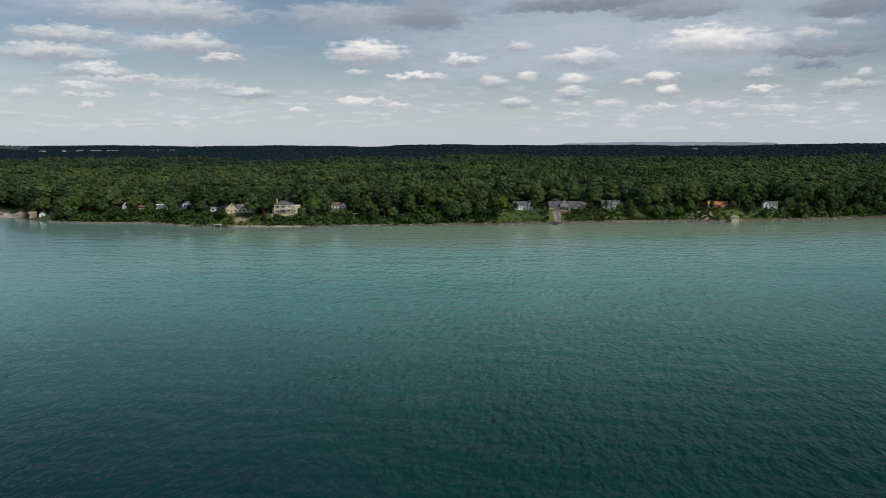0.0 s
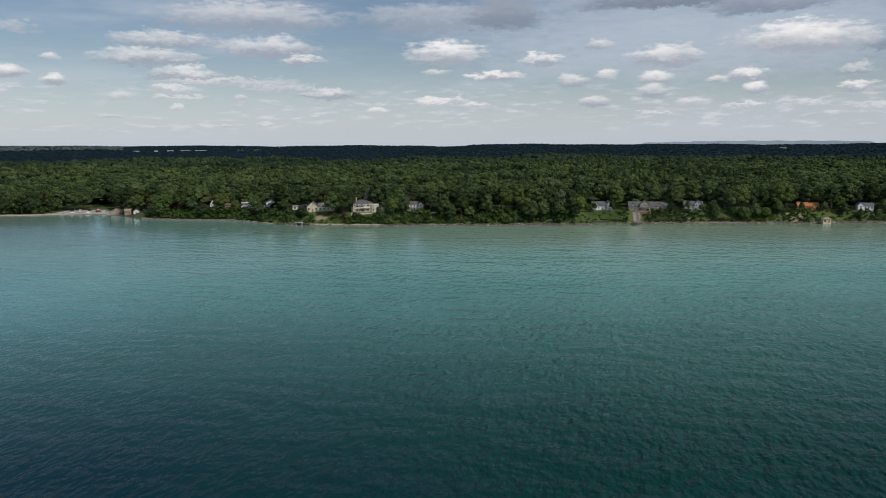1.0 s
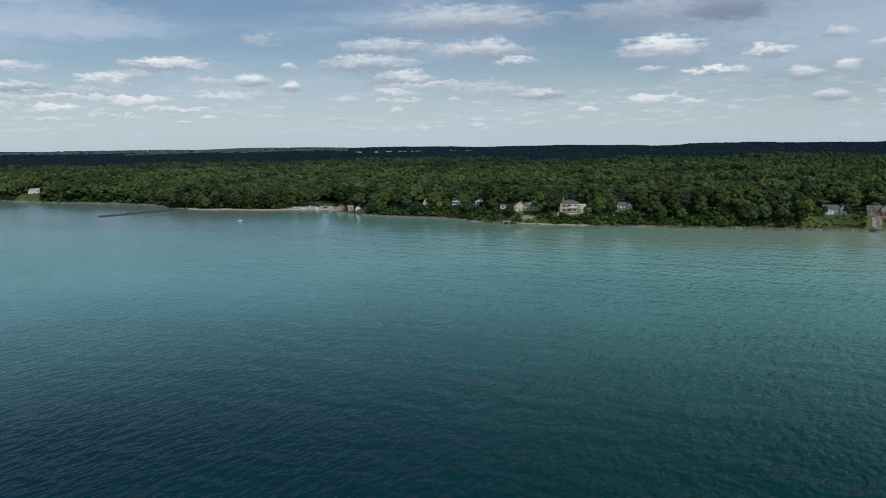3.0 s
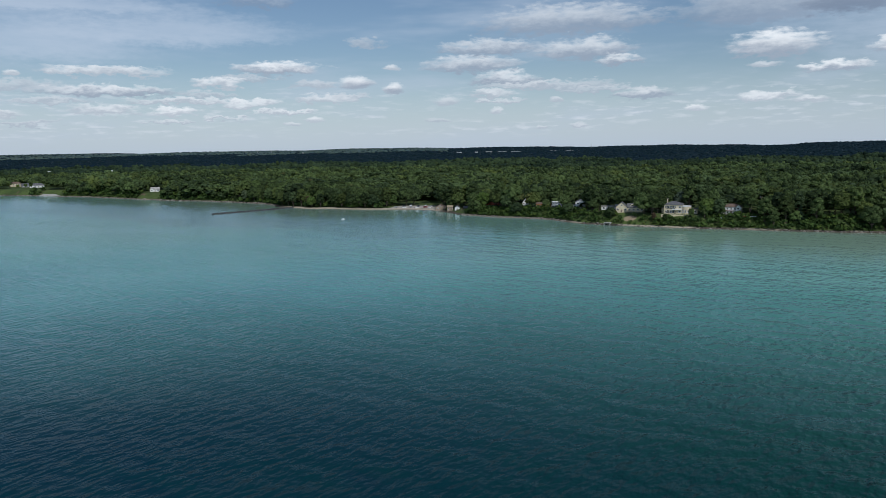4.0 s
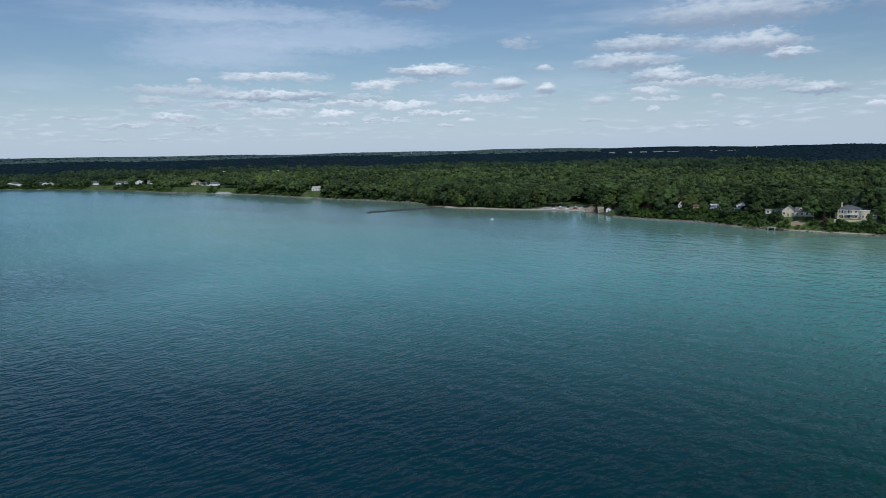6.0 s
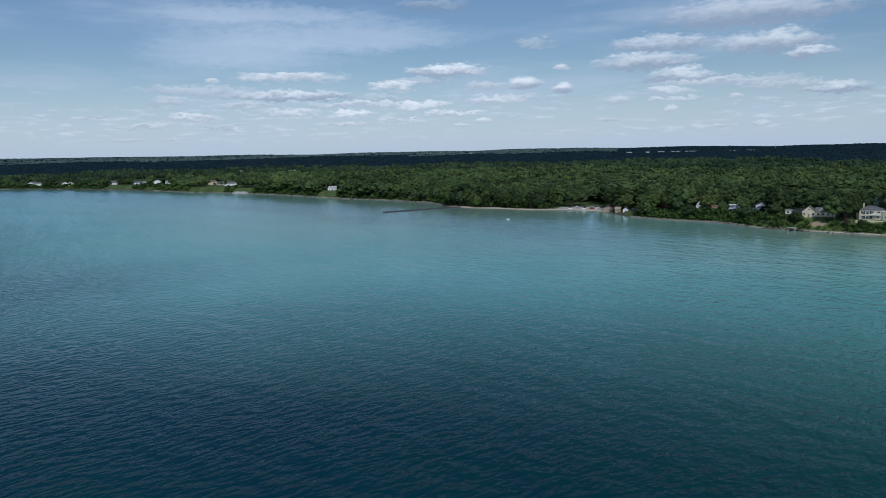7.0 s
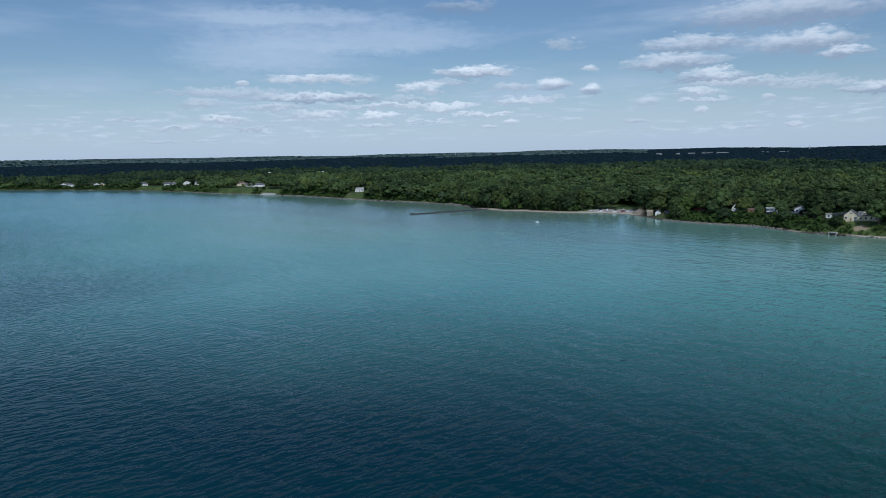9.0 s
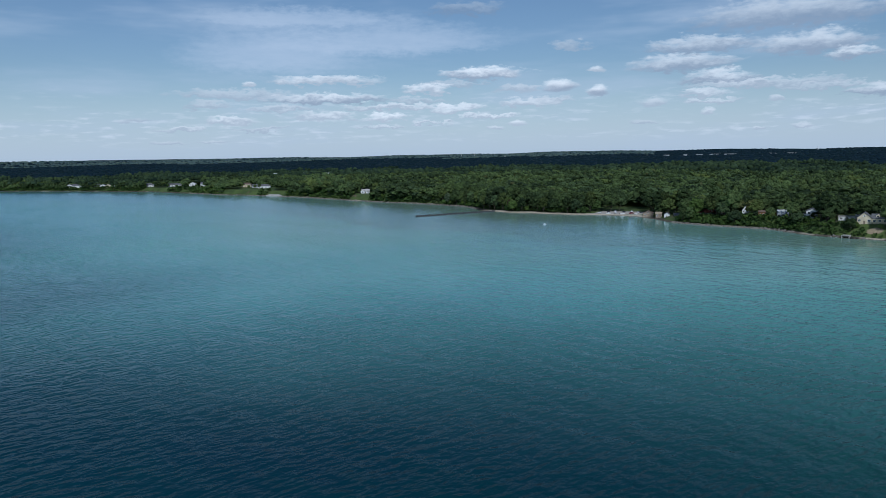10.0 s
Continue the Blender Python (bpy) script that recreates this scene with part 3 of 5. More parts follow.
def crown(high, wide, low, lobes, cards, base, g, size=0.8, wild=0.22, shape="round"):
    """Broad crown of leafy lobes between the heights low and high, fringed with sprays of leaves."""
    half = (high - low) / 2
    mid = low + half * (0.92 if shape == "round" else 1.0)
    balls = []
    turn = g.uniform(0, 6.28)
    for i in range(lobes):
        t = (i + 0.5) / lobes
        ang = turn + i * 2.399 + g.uniform(-0.35, 0.35)
        if shape == "round":
            zz = -0.50 + 1.42 * t + g.uniform(-0.06, 0.06)
            r = math.sqrt(max(0.02, 1 - zz * zz)) * g.uniform(0.52, 0.66)
            lr = wide * g.uniform(0.34, 0.47)
            c = (math.cos(ang) * wide * r, math.sin(ang) * wide * r, mid + zz * (half * 1.08 - lr * 0.62) * 0.98)
        else:
            zz = -0.9 + 1.85 * t
            r = max(0.04, 0.5 * (0.95 - zz)) * g.uniform(0.35, 0.6)
            lr = wide * (0.14 + 0.26 * (0.95 - zz) * 0.55)
            c = (math.cos(ang) * wide * r, math.sin(ang) * wide * r, mid + zz * half * 0.95)
        balls.append((np.array(c), lr))
    vs, fs, count = [], [], 0
    centres, radii = np.array([c for c, _ in balls]), np.array([r for _, r in balls])
    for i, (c, lr) in enumerate(balls):
        v = rough_ball(base, lr * (0.93 if cards else 1.0), 0.84, wild, g) + c
        vs.append(v), fs.append(base[1] + count)
        count += len(v)
        k = cards // lobes
        if not k:
            continue
        o = g.normal(size=(k * 3, 3))
        o[:, 2] = np.abs(o[:, 2]) * 0.95 - 0.22
        o /= np.linalg.norm(o, axis=1, keepdims=True)
        p = c + o * np.array([lr, lr, lr * 0.84]) * g.uniform(0.88, 1.16, (k * 3, 1))
        depth = np.linalg.norm((p[:, None] - centres) / np.array([1, 1, 0.84]), axis=2) / radii
        depth[:, i] = 2
        free = depth.min(1) > 0.86
        p, o = p[free][:k], o[free][:k]
        if len(p):
            v, f = leaf_cards(p, o, size, g)
            vs.append(v), fs.append(f + count)
            count += len(v)
    return np.concatenate(vs), np.concatenate(fs)


def tube(points, radii, n=7):
    p = np.array(points, float)
    vs, fs = [], []
    for i, (c, r) in enumerate(zip(p, radii)):
        d = p[min(i + 1, len(p) - 1)] - p[max(i - 1, 0)]
        d /= np.linalg.norm(d)
        u = np.cross(d, [0.3, 0.9, 0.1])
        u /= np.linalg.norm(u)
        w = np.cross(d, u)
        a = np.linspace(0, 2 * np.pi, n, endpoint=False)
        vs.append(c + r * (np.cos(a)[:, None] * u + np.sin(a)[:, None] * w))
        if i:
            k = np.arange(n)
            fs.append(np.stack([(i - 1) * n + k, (i - 1) * n + (k + 1) % n, i * n + (k + 1) % n, i * n + k], 1))
    return np.concatenate(vs), np.concatenate(fs)


def trunk_mesh(high, low, wide, g):
    vs, fs, count = [], [], 0
    lean = g.uniform(-0.6, 0.6, 2)
    stem = [(0, 0, -0.8), (0.1, 0, low * 0.5), (lean[0], lean[1], low * 1.1), (lean[0] * 1.6, lean[1] * 1.6, low + (high - low) * 0.7)]
    limbs = [(stem, (0.42, 0.34, 0.26, 0.06))]
    for i in range(4):
        a = i * 1.6 + g.uniform(0, 1)
        r = wide * 0.6
        z0 = low * g.uniform(0.8, 1.3)
        limbs.append(([(lean[0] * 0.9, lean[1] * 0.9, z0), (math.cos(a) * r * 0.5, math.sin(a) * r * 0.5, z0 + (high - low) * 0.2),
                       (math.cos(a) * r, math.sin(a) * r, z0 + (high - low) * 0.4)], (0.17, 0.11, 0.04)))
    for p, r in limbs:
        v, f = tube(p, r)
        vs.append(v), fs.append(f + count)
        count += len(v)
    return mesh_of("trunk", np.concatenate(vs), np.concatenate(fs), M["bark"], True)


TREE_LABELS = {"oak": "broad dark green leafy tree on the lake bank", "ash": "tall narrow green leafy tree near the shore",
               "willow": "bright yellow-green rounded tree close to the water", "poplar": "pale silvery green tree above the bank",
               "bare": "thin half-bare brownish tree on the bank", "spruce": "dark pointed conifer beside the houses"}


def tree_model(kind, seed):
    """A tree with trunk and limbs, and a crown of lobes and leaf sprays."""
    g = np.random.default_rng(seed)
    high, wide, low, mat_ = {"oak": (17.5, 6.8, 2.6, "leaf"), "ash": (20.0, 5.2, 3.0, "leaf"), "willow": (12.5, 5.6, 1.0, "pale_leaf"),
                             "poplar": (16.0, 5.6, 2.0, "silver_leaf"), "bare": (14.5, 3.6, 3.5, "dry_leaf"), "spruce": (17.0, 3.6, 1.5, "dim_leaf")}[kind]
    root = thing("tree", 0, 0, 0, 0, TREE_LABELS[kind], "tree", "trees along the shore")
    part("trunk", trunk_mesh(high, low, wide, g), None, root)
    v, f = crown(high, wide, low, 14, 620, DOME2, g, 0.66, 0.17, "cone" if kind == "spruce" else "round")
    if kind == "bare":
        v, f = crown(high, wide, low, 14, 420, ICO1, g, 0.45, 0.5)
    part("crown", mesh_of("crown", v, f, M[mat_]), None, root)
    return root


MODELS = {k: [tree_model(k, 11 * i + s) for i in range(n)] for s, (k, n) in enumerate((("oak", 4), ("ash", 3), ("willow", 2), ("poplar", 1), ("bare", 1), ("spruce", 1)))}
USED = set()


def plant(kind, x, y, size=1.0, g=random):
    model = g.choice(MODELS[kind])
    m = pose(x, y, float(land(x, y)) - 0.2, 0, 0, g.uniform(0, 360)) @ Matrix.Diagonal((size * g.uniform(0.92, 1.1), size * g.uniform(0.92, 1.1), size, 1))
    if model.name not in USED:
        USED.add(model.name)
        model.matrix_world = m
        return model
    ob = copy_thing(model, Matrix.Identity(4))
    ob.matrix_basis = m
    return ob


# houses: name -> (x, y, half width seen from the lake, deep), used to keep the lawns open
OPEN = [(-155, 566, 10.5), (-117, 564, 14), (-81, 572, 8), (64, 591, 6.5), (97, 586, 16), (134, 594, 6.5), (222, 601, 7), (261, 595, 5),
        (-203, 591, 4.5), (-177, 584, 7), (-223, 592, 4.5), (-237, 598, 5), (-257, 603, 3),
        (-829, 684, 7), (-1120, 703, 10), (-1199, 716, 9), (-1160, 709, 5), (-1407, 682, 13), (-1366, 700, 9), (-1340, 703, 5), (-1466, 660, 8),
        (-1645, 576, 12), (-1540, 598, 14), (-385, 642, 15), (-355, 623, 6), (-337, 609, 5), (-325, 607, 7), (-293, 608, 3), (-1015, 664, 14)]
CLEAR = [(-1420, -1335, 30), (-1150, -1070, 24), (-822, -778, 30), (46, 112, 22)]      # open lawns: x from, x to, depth inland


def clear_of_houses(x, y, r=3.5):
    """False where a tree would stand in a house, on its lakeside lawn or on open grass."""
    x, y = np.atleast_1d(np.asarray(x, float)), np.atleast_1d(np.asarray(y, float))
    ok = np.ones(x.shape, bool)
    s = y - shore(x)
    for hx, hy, half in OPEN:
        if not half:
            continue
        d = math.hypot(hx, hy)
        along = (x * hx + y * hy) / d
        side = (x * hy - y * hx) / d * 1.0
        ok &= ~((np.abs(side) < half + r * 0.95) & (along < d + 5 + r) & (along > d - max(130, 0.12 * d)))
    for a, b, deep in CLEAR:
        ok &= ~((x > a) & (x < b) & (s < deep))
    # the landing by the beach, and the strip of lawn that runs inland from it
    ok &= ~((x > -414) & (x < -362) & (s < 26))
    lane = x - 0.594 * (636 - y) + 378
    ok &= ~((np.abs(lane) < 7.5 + r) & (y > 620) & (y < 700))
    return ok


random.seed(3)
x = -640.0
while x < 430:
    for row in range(3):
        tx = x + random.uniform(-3, 3)
        s = (6, 17, 29)[row] + random.uniform(-2.5, 5)
        ty = float(shore(tx)) + s
        if clear_of_houses(tx, ty)[0] and not (row == 0 and random.random() < 0.12):
            kind = random.choices(["oak", "ash", "willow", "poplar", "spruce", "bare"], (10, 6, 1.2, 0.7, 0.6, 0.35))[0]
            wild_bank = -68 < tx < 38 or tx < -330
            size = random.uniform(0.72, 1.0) if row == 0 and wild_bank else random.uniform(0.5, 0.8) if row == 0 else random.uniform(0.85, 1.2)
            plant(kind, tx, ty, size)
    x += random.uniform(7.0, 10.5)
# trees that stand out from the rest
for kind, tx, ty, size in (("willow", -269, 592, 0.95), ("willow", -95.5, 558, 1.0), ("poplar", -52, 592, 1.15), ("willow", -506, 612, 1.1),
                           ("willow", -38, 560, 0.75), ("bare", 236, 600, 1.0), ("oak", -180, 572, 0.95), ("spruce", -143, 578, 1.0),
                           ("ash", -136, 560, 0.9), ("oak", -132, 562, 0.95), ("willow", 52, 575, 0.5), ("oak", 38, 575, 1.0), ("oak", 45, 590, 1.1),
                           ("oak", 113, 602, 1.0), ("oak", 118, 596, 0.8), ("ash", -190, 590, 1.0), ("oak", -214, 596, 0.75), ("oak", -247, 600, 0.8),
                           ("oak", -141, 556, 1.05), ("oak", -134, 557, 1.0), ("ash", -92, 563, 0.95), ("oak", -88, 558, 0.75), ("ash", -187, 573, 1.0), ("ash", -192, 578, 0.95),
                           ("oak", -213, 583, 0.7), ("oak", -246, 590, 0.8), ("oak", -231, 587, 0.5), ("oak", -183, 565, 0.6), ("oak", -279, 590, 0.9), ("oak", -166, 556, 0.5)):
    plant(kind, tx, ty, size)
# young trees and tall bushes on the lawns before the houses
for tx, ty, size in ((-163, 557, 0.36), (-148, 556, 0.3), (-124, 553, 0.34), (-106, 554, 0.42), (-86, 561, 0.34), (-75, 563, 0.3), (57, 584, 0.36), (71, 584, 0.42),
                     (79, 581, 0.3), (107, 580, 0.34), (115, 582, 0.45), (128, 585, 0.38), (139, 586, 0.42), (147, 588, 0.5), (214, 592, 0.36), (231, 593, 0.4),
                     (255, 588, 0.42), (268, 588, 0.46), (-199, 583, 0.28), (-208, 583, 0.24), (-218, 584, 0.22), (-229, 586, 0.28), (-243, 589, 0.3), (-261, 595, 0.25),
                     (-824, 668, 0.4), (-834, 667, 0.5), (-1112, 688, 0.5), (-1128, 689, 0.42), (-1190, 701, 0.5), (-1207, 702, 0.4), (-1156, 694, 0.45),
                     (-1400, 664, 0.5), (-1416, 660, 0.42), (-1362, 684, 0.5), (-1335, 690, 0.4), (-1460, 645, 0.5), (-1645, 560, 0.5), (-1534, 585, 0.5)):
    plant(random.choice(("oak", "ash", "willow")), tx, ty, size)

# ---------------------------------------------------------------- the woods behind


def scatter(models, x, y, z, scale, turn, pick):
    """Joins many small trees into one pair of arrays."""
    vs, fs, tones, count = [], [], [], 0
    tone = np.random.default_rng(len(x)).uniform(0, 1, len(x))
    for k, (v, f) in enumerate(models):
        i = np.nonzero(pick == k)[0]
        if not len(i):
            continue
        c, s = np.cos(turn[i])[:, None], np.sin(turn[i])[:, None]
        w = np.stack([c * v[:, 0] - s * v[:, 1], s * v[:, 0] + c * v[:, 1], np.broadcast_to(v[:, 2], (len(i), len(v)))], -1)
        w = w * scale[i][:, None, :] + np.stack([x[i], y[i], z[i]], -1)[:, None, :]
        vs.append(w.reshape(-1, 3))
        fs.append((f[None] + (np.arange(len(i)) * len(v))[:, None, None] + count).reshape(-1, 3))
        count += len(i) * len(v)
        tones.append(np.repeat(tone[i], len(v)))
    return np.concatenate(vs), np.concatenate(fs), np.concatenate(tones)


def jitter_grid(x0, x1, y0, y1, step, g):
    gx_, gy_ = np.meshgrid(np.arange(x0, x1, step), np.arange(y0, y1, step))
    px = gx_.ravel() + g.uniform(-0.9, 0.9, gx_.size) * step
    py = gy_.ravel() + g.uniform(-0.9, 0.9, gx_.size) * step
    return px, py


def toned(me, tone):
    """Gives each tree or bush of a joined mesh its own leaf tone."""
    at = me.attributes.new("tone", "FLOAT", "POINT")
    at.data.foreach_set("value", tone.astype(np.float32))
    return me


def woods(name, label, step, near, far, models, material, size, g, floor=0.0, inland=24.0, even=False, west=-36, belt=0.0, pines=0):
    px, py = jitter_grid(-far - 200, far * 0.62, 300, min(far + 200, 4880), step, g)
    d, s = np.hypot(px, py), py - shore(px)
    az = np.degrees(np.arctan2(-px, py))
    edge = 130 * np.sin(px * 0.006 + 1) + 90 * np.sin(px * 0.017)
    lo_, hi_ = (near + edge * (near > 2000), far + edge * (2000 < far < 3000))
    keep = (s > np.where((px > -640) & (px < 430), inland, 6)) & (d > lo_) & (d < hi_) & (az > west) & (az < 80)
    if belt:
        keep = (s > 3.5) & (s < belt) & (px > -1900) & (px < -640)
    keep &= clear_of_houses(px, py)
    px, py = px[keep], py[keep]
    n = len(px)
    old = 0.88 + 0.13 * np.sin(px * 0.061 + 2 * np.sin(py * 0.05)) + 0.16 * np.sin(px * 0.013 + np.sin(py * 0.011)) + 0.1 * np.sin(py * 0.017 + px * 0.004)
    hs = size * old * g.choice([0.74, 0.88, 0.97, 1.06, 1.18], n, p=[0.12, 0.22, 0.30, 0.24, 0.12]) * g.uniform(0.94, 1.06, n)
    if even:
        hs = size * g.uniform(0.50, 0.55, n)
    ws = 1.06 * size * np.clip(g.lognormal(0.0, 0.24, n), 0.62, 1.6)
    scale = np.stack([ws, ws * g.uniform(0.85, 1.15, n), hs], -1)
    pick = g.integers(0, len(models) - pines, n)
    if pines:
        stand = np.hypot((px - 215) / 190, (py - 905) / 75) + 0.35 * np.sin(px * 0.05) * np.sin(py * 0.07) < 0.85
        stand |= np.hypot((px + 60) / 90, (py - 1020) / 45) < 0.9
        stand &= g.uniform(0, 1, n) < 0.85
        pick = np.where(stand, len(models) - 1 - g.integers(0, max(1, pines), n), pick)
        scale[stand, :2] *= 0.85
    v, f, tone = scatter(models, px, py, land(px, py) + floor, scale, g.uniform(0, 6.28, n), pick)
    return tagged(new(name, toned(mesh_of(name, v, f, material, near > 1500), tone)), label, "woods", kind="stuff")


g = np.random.default_rng(21)
near_models = [crown(17.0, 7.6, 3, 6, 102, DOME2, g, 0.9, 0.19) for i in range(8)] + [crown(19.5, 6.0, 4, 6, 96, DOME2, g, 0.85, 0.19) for i in range(3)]
mid_models = [crown(17.0, 8.2, 5, 5, 45, DOME1, g, 1.15, 0.2) for i in range(12)]
pine_models = [crown(19.5, 4.6, 3, 9, 60, DOME1, g, 0.9, 0.2, "cone") for i in range(4)]
back_models = [crown(17.0, 8.8, 6, 3, 14, DOME1, g, 1.6, 0.22) for i in range(10)]
far_models = [crown(17, 11.5, 9, 2, 0, DOME1, g, 2.4, 0.2) for i in range(8)]
plain_models = [crown(12, 19, 6, 1, 0, DOME1, g, 4, 0.12) for i in range(6)]
woods("near_woods", "dense green broadleaf wood behind the shore houses", 11.2, 540, 830, near_models, M["leaf"], 1.0, g)
woods("middle_woods", "dense green woodland of mixed crowns", 12.6, 830, 1130, mid_models + pine_models, M["leaf"], 1.0, g, pines=4)
woods("shore_woods", "dark green trees close along the far shore", 8.5, 600, 1950, mid_models, M["leaf"], 0.78, g, belt=46.0)
woods("back_woods", "green woodland of mixed crowns farther inland", 13.0, 1130, 1560, back_models, M["leaf"], 1.0, g)
woods("far_woods", "distant woodland on the plain, cloud shade toned into its green", 18.5, 1560, 2250, far_models, M["dim_leaf"], 1.0, g, 1.0)
woods("distant_woods", "woodland below the horizon, darkened and blued by painted cloud shade", 38.0, 2250, 4850, plain_models, M["far_leaf"], 1.0, g, 8.0, even=True)
woods("hill_woods", "woods and fields on far hills, paled by painted haze", 30.0, 4000, 4880, plain_models, M["hill_leaf"], 1.0, g, 10.0, even=True, west=29)

cx_ = spaced([(-4950, -1700, 45), (-1700, 1000, 22), (1000, 3300, 45)])
cy_ = spaced([(150, 600, 30), (600, 2000, 16), (2000, 4950, 40)])


def canopy(px, py):
    """Closed canopy seen between the crowns of the far trees."""
    s = py - shore(px)
    d = np.hypot(px, py)
    lump = 1.8 * np.sin(px * 0.09 + np.sin(py * 0.05) * 2) * np.sin(py * 0.083) + 1.4 * np.sin(px * 0.031 + 1) * np.sin(py * 0.027)
    up = np.clip((s - 70) / 40, 0, 1)
    return land(px, py) - 1.5 + up * (10.0 + 3.7 * np.clip((d - 2150) / 200, 0, 1) + 0.6 * lump)


# the far sheet wears the leaf colour with painted cloud shade
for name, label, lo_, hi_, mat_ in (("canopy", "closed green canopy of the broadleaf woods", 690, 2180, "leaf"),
                                    ("far_canopy", "closed canopy of the far woods, cloud shade painted into its green", 2150, 9000, "far_leaf")):
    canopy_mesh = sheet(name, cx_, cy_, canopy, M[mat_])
    co = np.empty(len(canopy_mesh.vertices) * 3, np.float32)
    canopy_mesh.vertices.foreach_get("co", co)
    px, py = co[0::3], co[1::3]
    d = np.hypot(px, py)
    gone = (py - shore(px) < 75) | (d < lo_) | (d > hi_) | ~clear_of_houses(px, py, 9)
    bm = bmesh.new()
    bm.from_mesh(canopy_mesh)
    bm.verts.ensure_lookup_table()
    bmesh.ops.delete(bm, geom=[bm.verts[i] for i in np.nonzero(gone)[0]], context="VERTS")
    bm.to_mesh(canopy_mesh)
    bm.free()
    tagged(new(name, canopy_mesh), label, "woods", kind="stuff")

# scrub and tall weeds on the bank
sx_ = np.concatenate([g.uniform(-310, 430, 4100), g.uniform(-1900, -520, 2000), g.uniform(-540, -415, 500)])
ss = 3.2 + 11.0 * g.beta(1.2, 1.2, 6600)
sy_ = shore(sx_) + ss
keep = (np.sin(sx_ * 0.045) + np.sin(sx_ * 0.017 + 1) + g.uniform(-1, 1, len(sx_)) > -1.7) & ~((sx_ > 83) & (sx_ < 94)) & ~((sx_ > -158) & (sx_ < -143) & (ss > 5)) & ~((sx_ > -165) & (sx_ < -98) & (ss > 9)) & ~((sx_ > -540) & (sx_ < -415) & (ss < 9))
keep &= ~((sx_ > -1420) & (sx_ < -1335)) & ~((sx_ > -1150) & (sx_ < -1062)) & ~((sx_ > -822) & (sx_ < -778)) & ~((sx_ > -1040) & (sx_ < -990))
sx_, sy_ = sx_[keep], sy_[keep]
scrub_models = [crown(1.9, 1.5, 0.2, 2, 10, DOME1, g, 0.45, 0.35) for i in range(6)]
k = g.choice([0.5, 0.8, 1.2, 1.9], len(sx_)) * g.uniform(0.8, 1.2, len(sx_)) * np.where((sx_ > 40) & (sx_ < 75), 0.4, np.where(sx_ > 75, 0.7, np.where(sx_ < -400, 1.7, 1)))
v, f, tone = scatter(scrub_models, sx_, sy_, land(sx_, sy_) - 0.2, np.stack([k, k, k * 0.9], -1), g.uniform(0, 6.28, len(sx_)), g.integers(0, 6, len(sx_)))
tagged(new("bank_scrub", toned(mesh_of("bank_scrub", v, f, M["scrub"]), tone)), "low green scrub and weeds on the steep bank", "scrub", kind="stuff")

# boulders along the water's edge
rx_ = np.concatenate([g.uniform(-312, -205, 700), g.uniform(40, 330, 900), g.uniform(-190, 40, 260), g.uniform(-1250, -560, 700)])
ry_ = shore(rx_) + g.uniform(-0.6, 3.2, len(rx_))
k = g.uniform(0.25, 0.7, len(rx_)) * g.choice([0.8, 1.0, 1.7], len(rx_), p=[0.5, 0.35, 0.15]) * np.where(rx_ < -500, 1.6, 1.0)
rock_models = [(rough_ball(ICO1, 1.0, 0.7, 0.28, g), ICO1[1]) for i in range(8)]
v, f, tone = scatter(rock_models, rx_, ry_, land(rx_, ry_) + 0.1, np.stack([k * 1.2, k, k], -1), g.uniform(0, 6.28, len(rx_)), g.integers(0, 8, len(rx_)))
tagged(new("shore_rocks", mesh_of("shore_rocks", v, f, M["rock"])), "grey and tan boulders along the waterline", "rocks", kind="stuff")

# the long stone breakwater
t = g.uniform(0, 1, 900)
off = g.normal(0, 1, 900) * 1.3
bx, by = -519 + t * -23 + off * 0.96, 601 + t * -91 + off * -0.25
k = g.uniform(0.5, 1.15, 900)
v, f, tone = scatter(rock_models, bx, by, 0.75 - np.abs(off) * 0.45 + g.uniform(-0.3, 0.25, 900), np.stack([k * 1.15, k, k * 0.8], -1), g.uniform(0, 6.28, 900), g.integers(0, 8, 900))
pier = thing("breakwater", -530, 555, 0, 0, "long low breakwater of dark piled boulders in the lake", "breakwater")
v = v - np.array([-530, 555, 0])
ob = part("boulders", mesh_of("boulders", v, f, M["dark_rock"]), None, pier)
tagged(ob, kind="stuff")
bm = bmesh.new()
prism(bm, [(-2.6, -2.5), (2.6, -2.5), (1.0, 0.55), (-1.0, 0.55)], "y", -46, 46)
core = part("core", bm, M["dark_rock"], pier)
core.matrix_basis = pose(0, 0, 0, 0, 0, -14.2)

# ---------------------------------------------------------------- houses


def window_meshes(w, h):
    bm = bmesh.new()
    t = 0.12
    for cx, cz, sx, sz in ((0, h / 2, w + 2 * t, t), (0, -h / 2, w + 2 * t, t), (-w / 2, 0, t, h), (w / 2, 0, t, h), (0, 0, 0.06, h)):
        add_box(bm, cx, -0.03, cz, sx, 0.14, sz)
    fr = bpy.data.meshes.new("window_frame")
    bm.to_mesh(fr)
    bm.free()
    fr.materials.append(M["trim"])
    bm = box(0, 0.0, 0, w, 0.05, h)
    pn = bpy.data.meshes.new("pane")
    bm.to_mesh(pn)
    bm.free()
    pn.materials.append(M["pane"])
    return fr, pn


WINDOWS = {}


def window(parent, x, y, z, w, h, turn=0):
    if (w, h) not in WINDOWS:
        WINDOWS[w, h] = window_meshes(w, h)
    fr, pn = WINDOWS[w, h]
    win = part("window", fr, None, parent)
    win.matrix_basis = pose(x, y, z, 0, 0, turn)
    part("pane", pn, None, win)
    return win


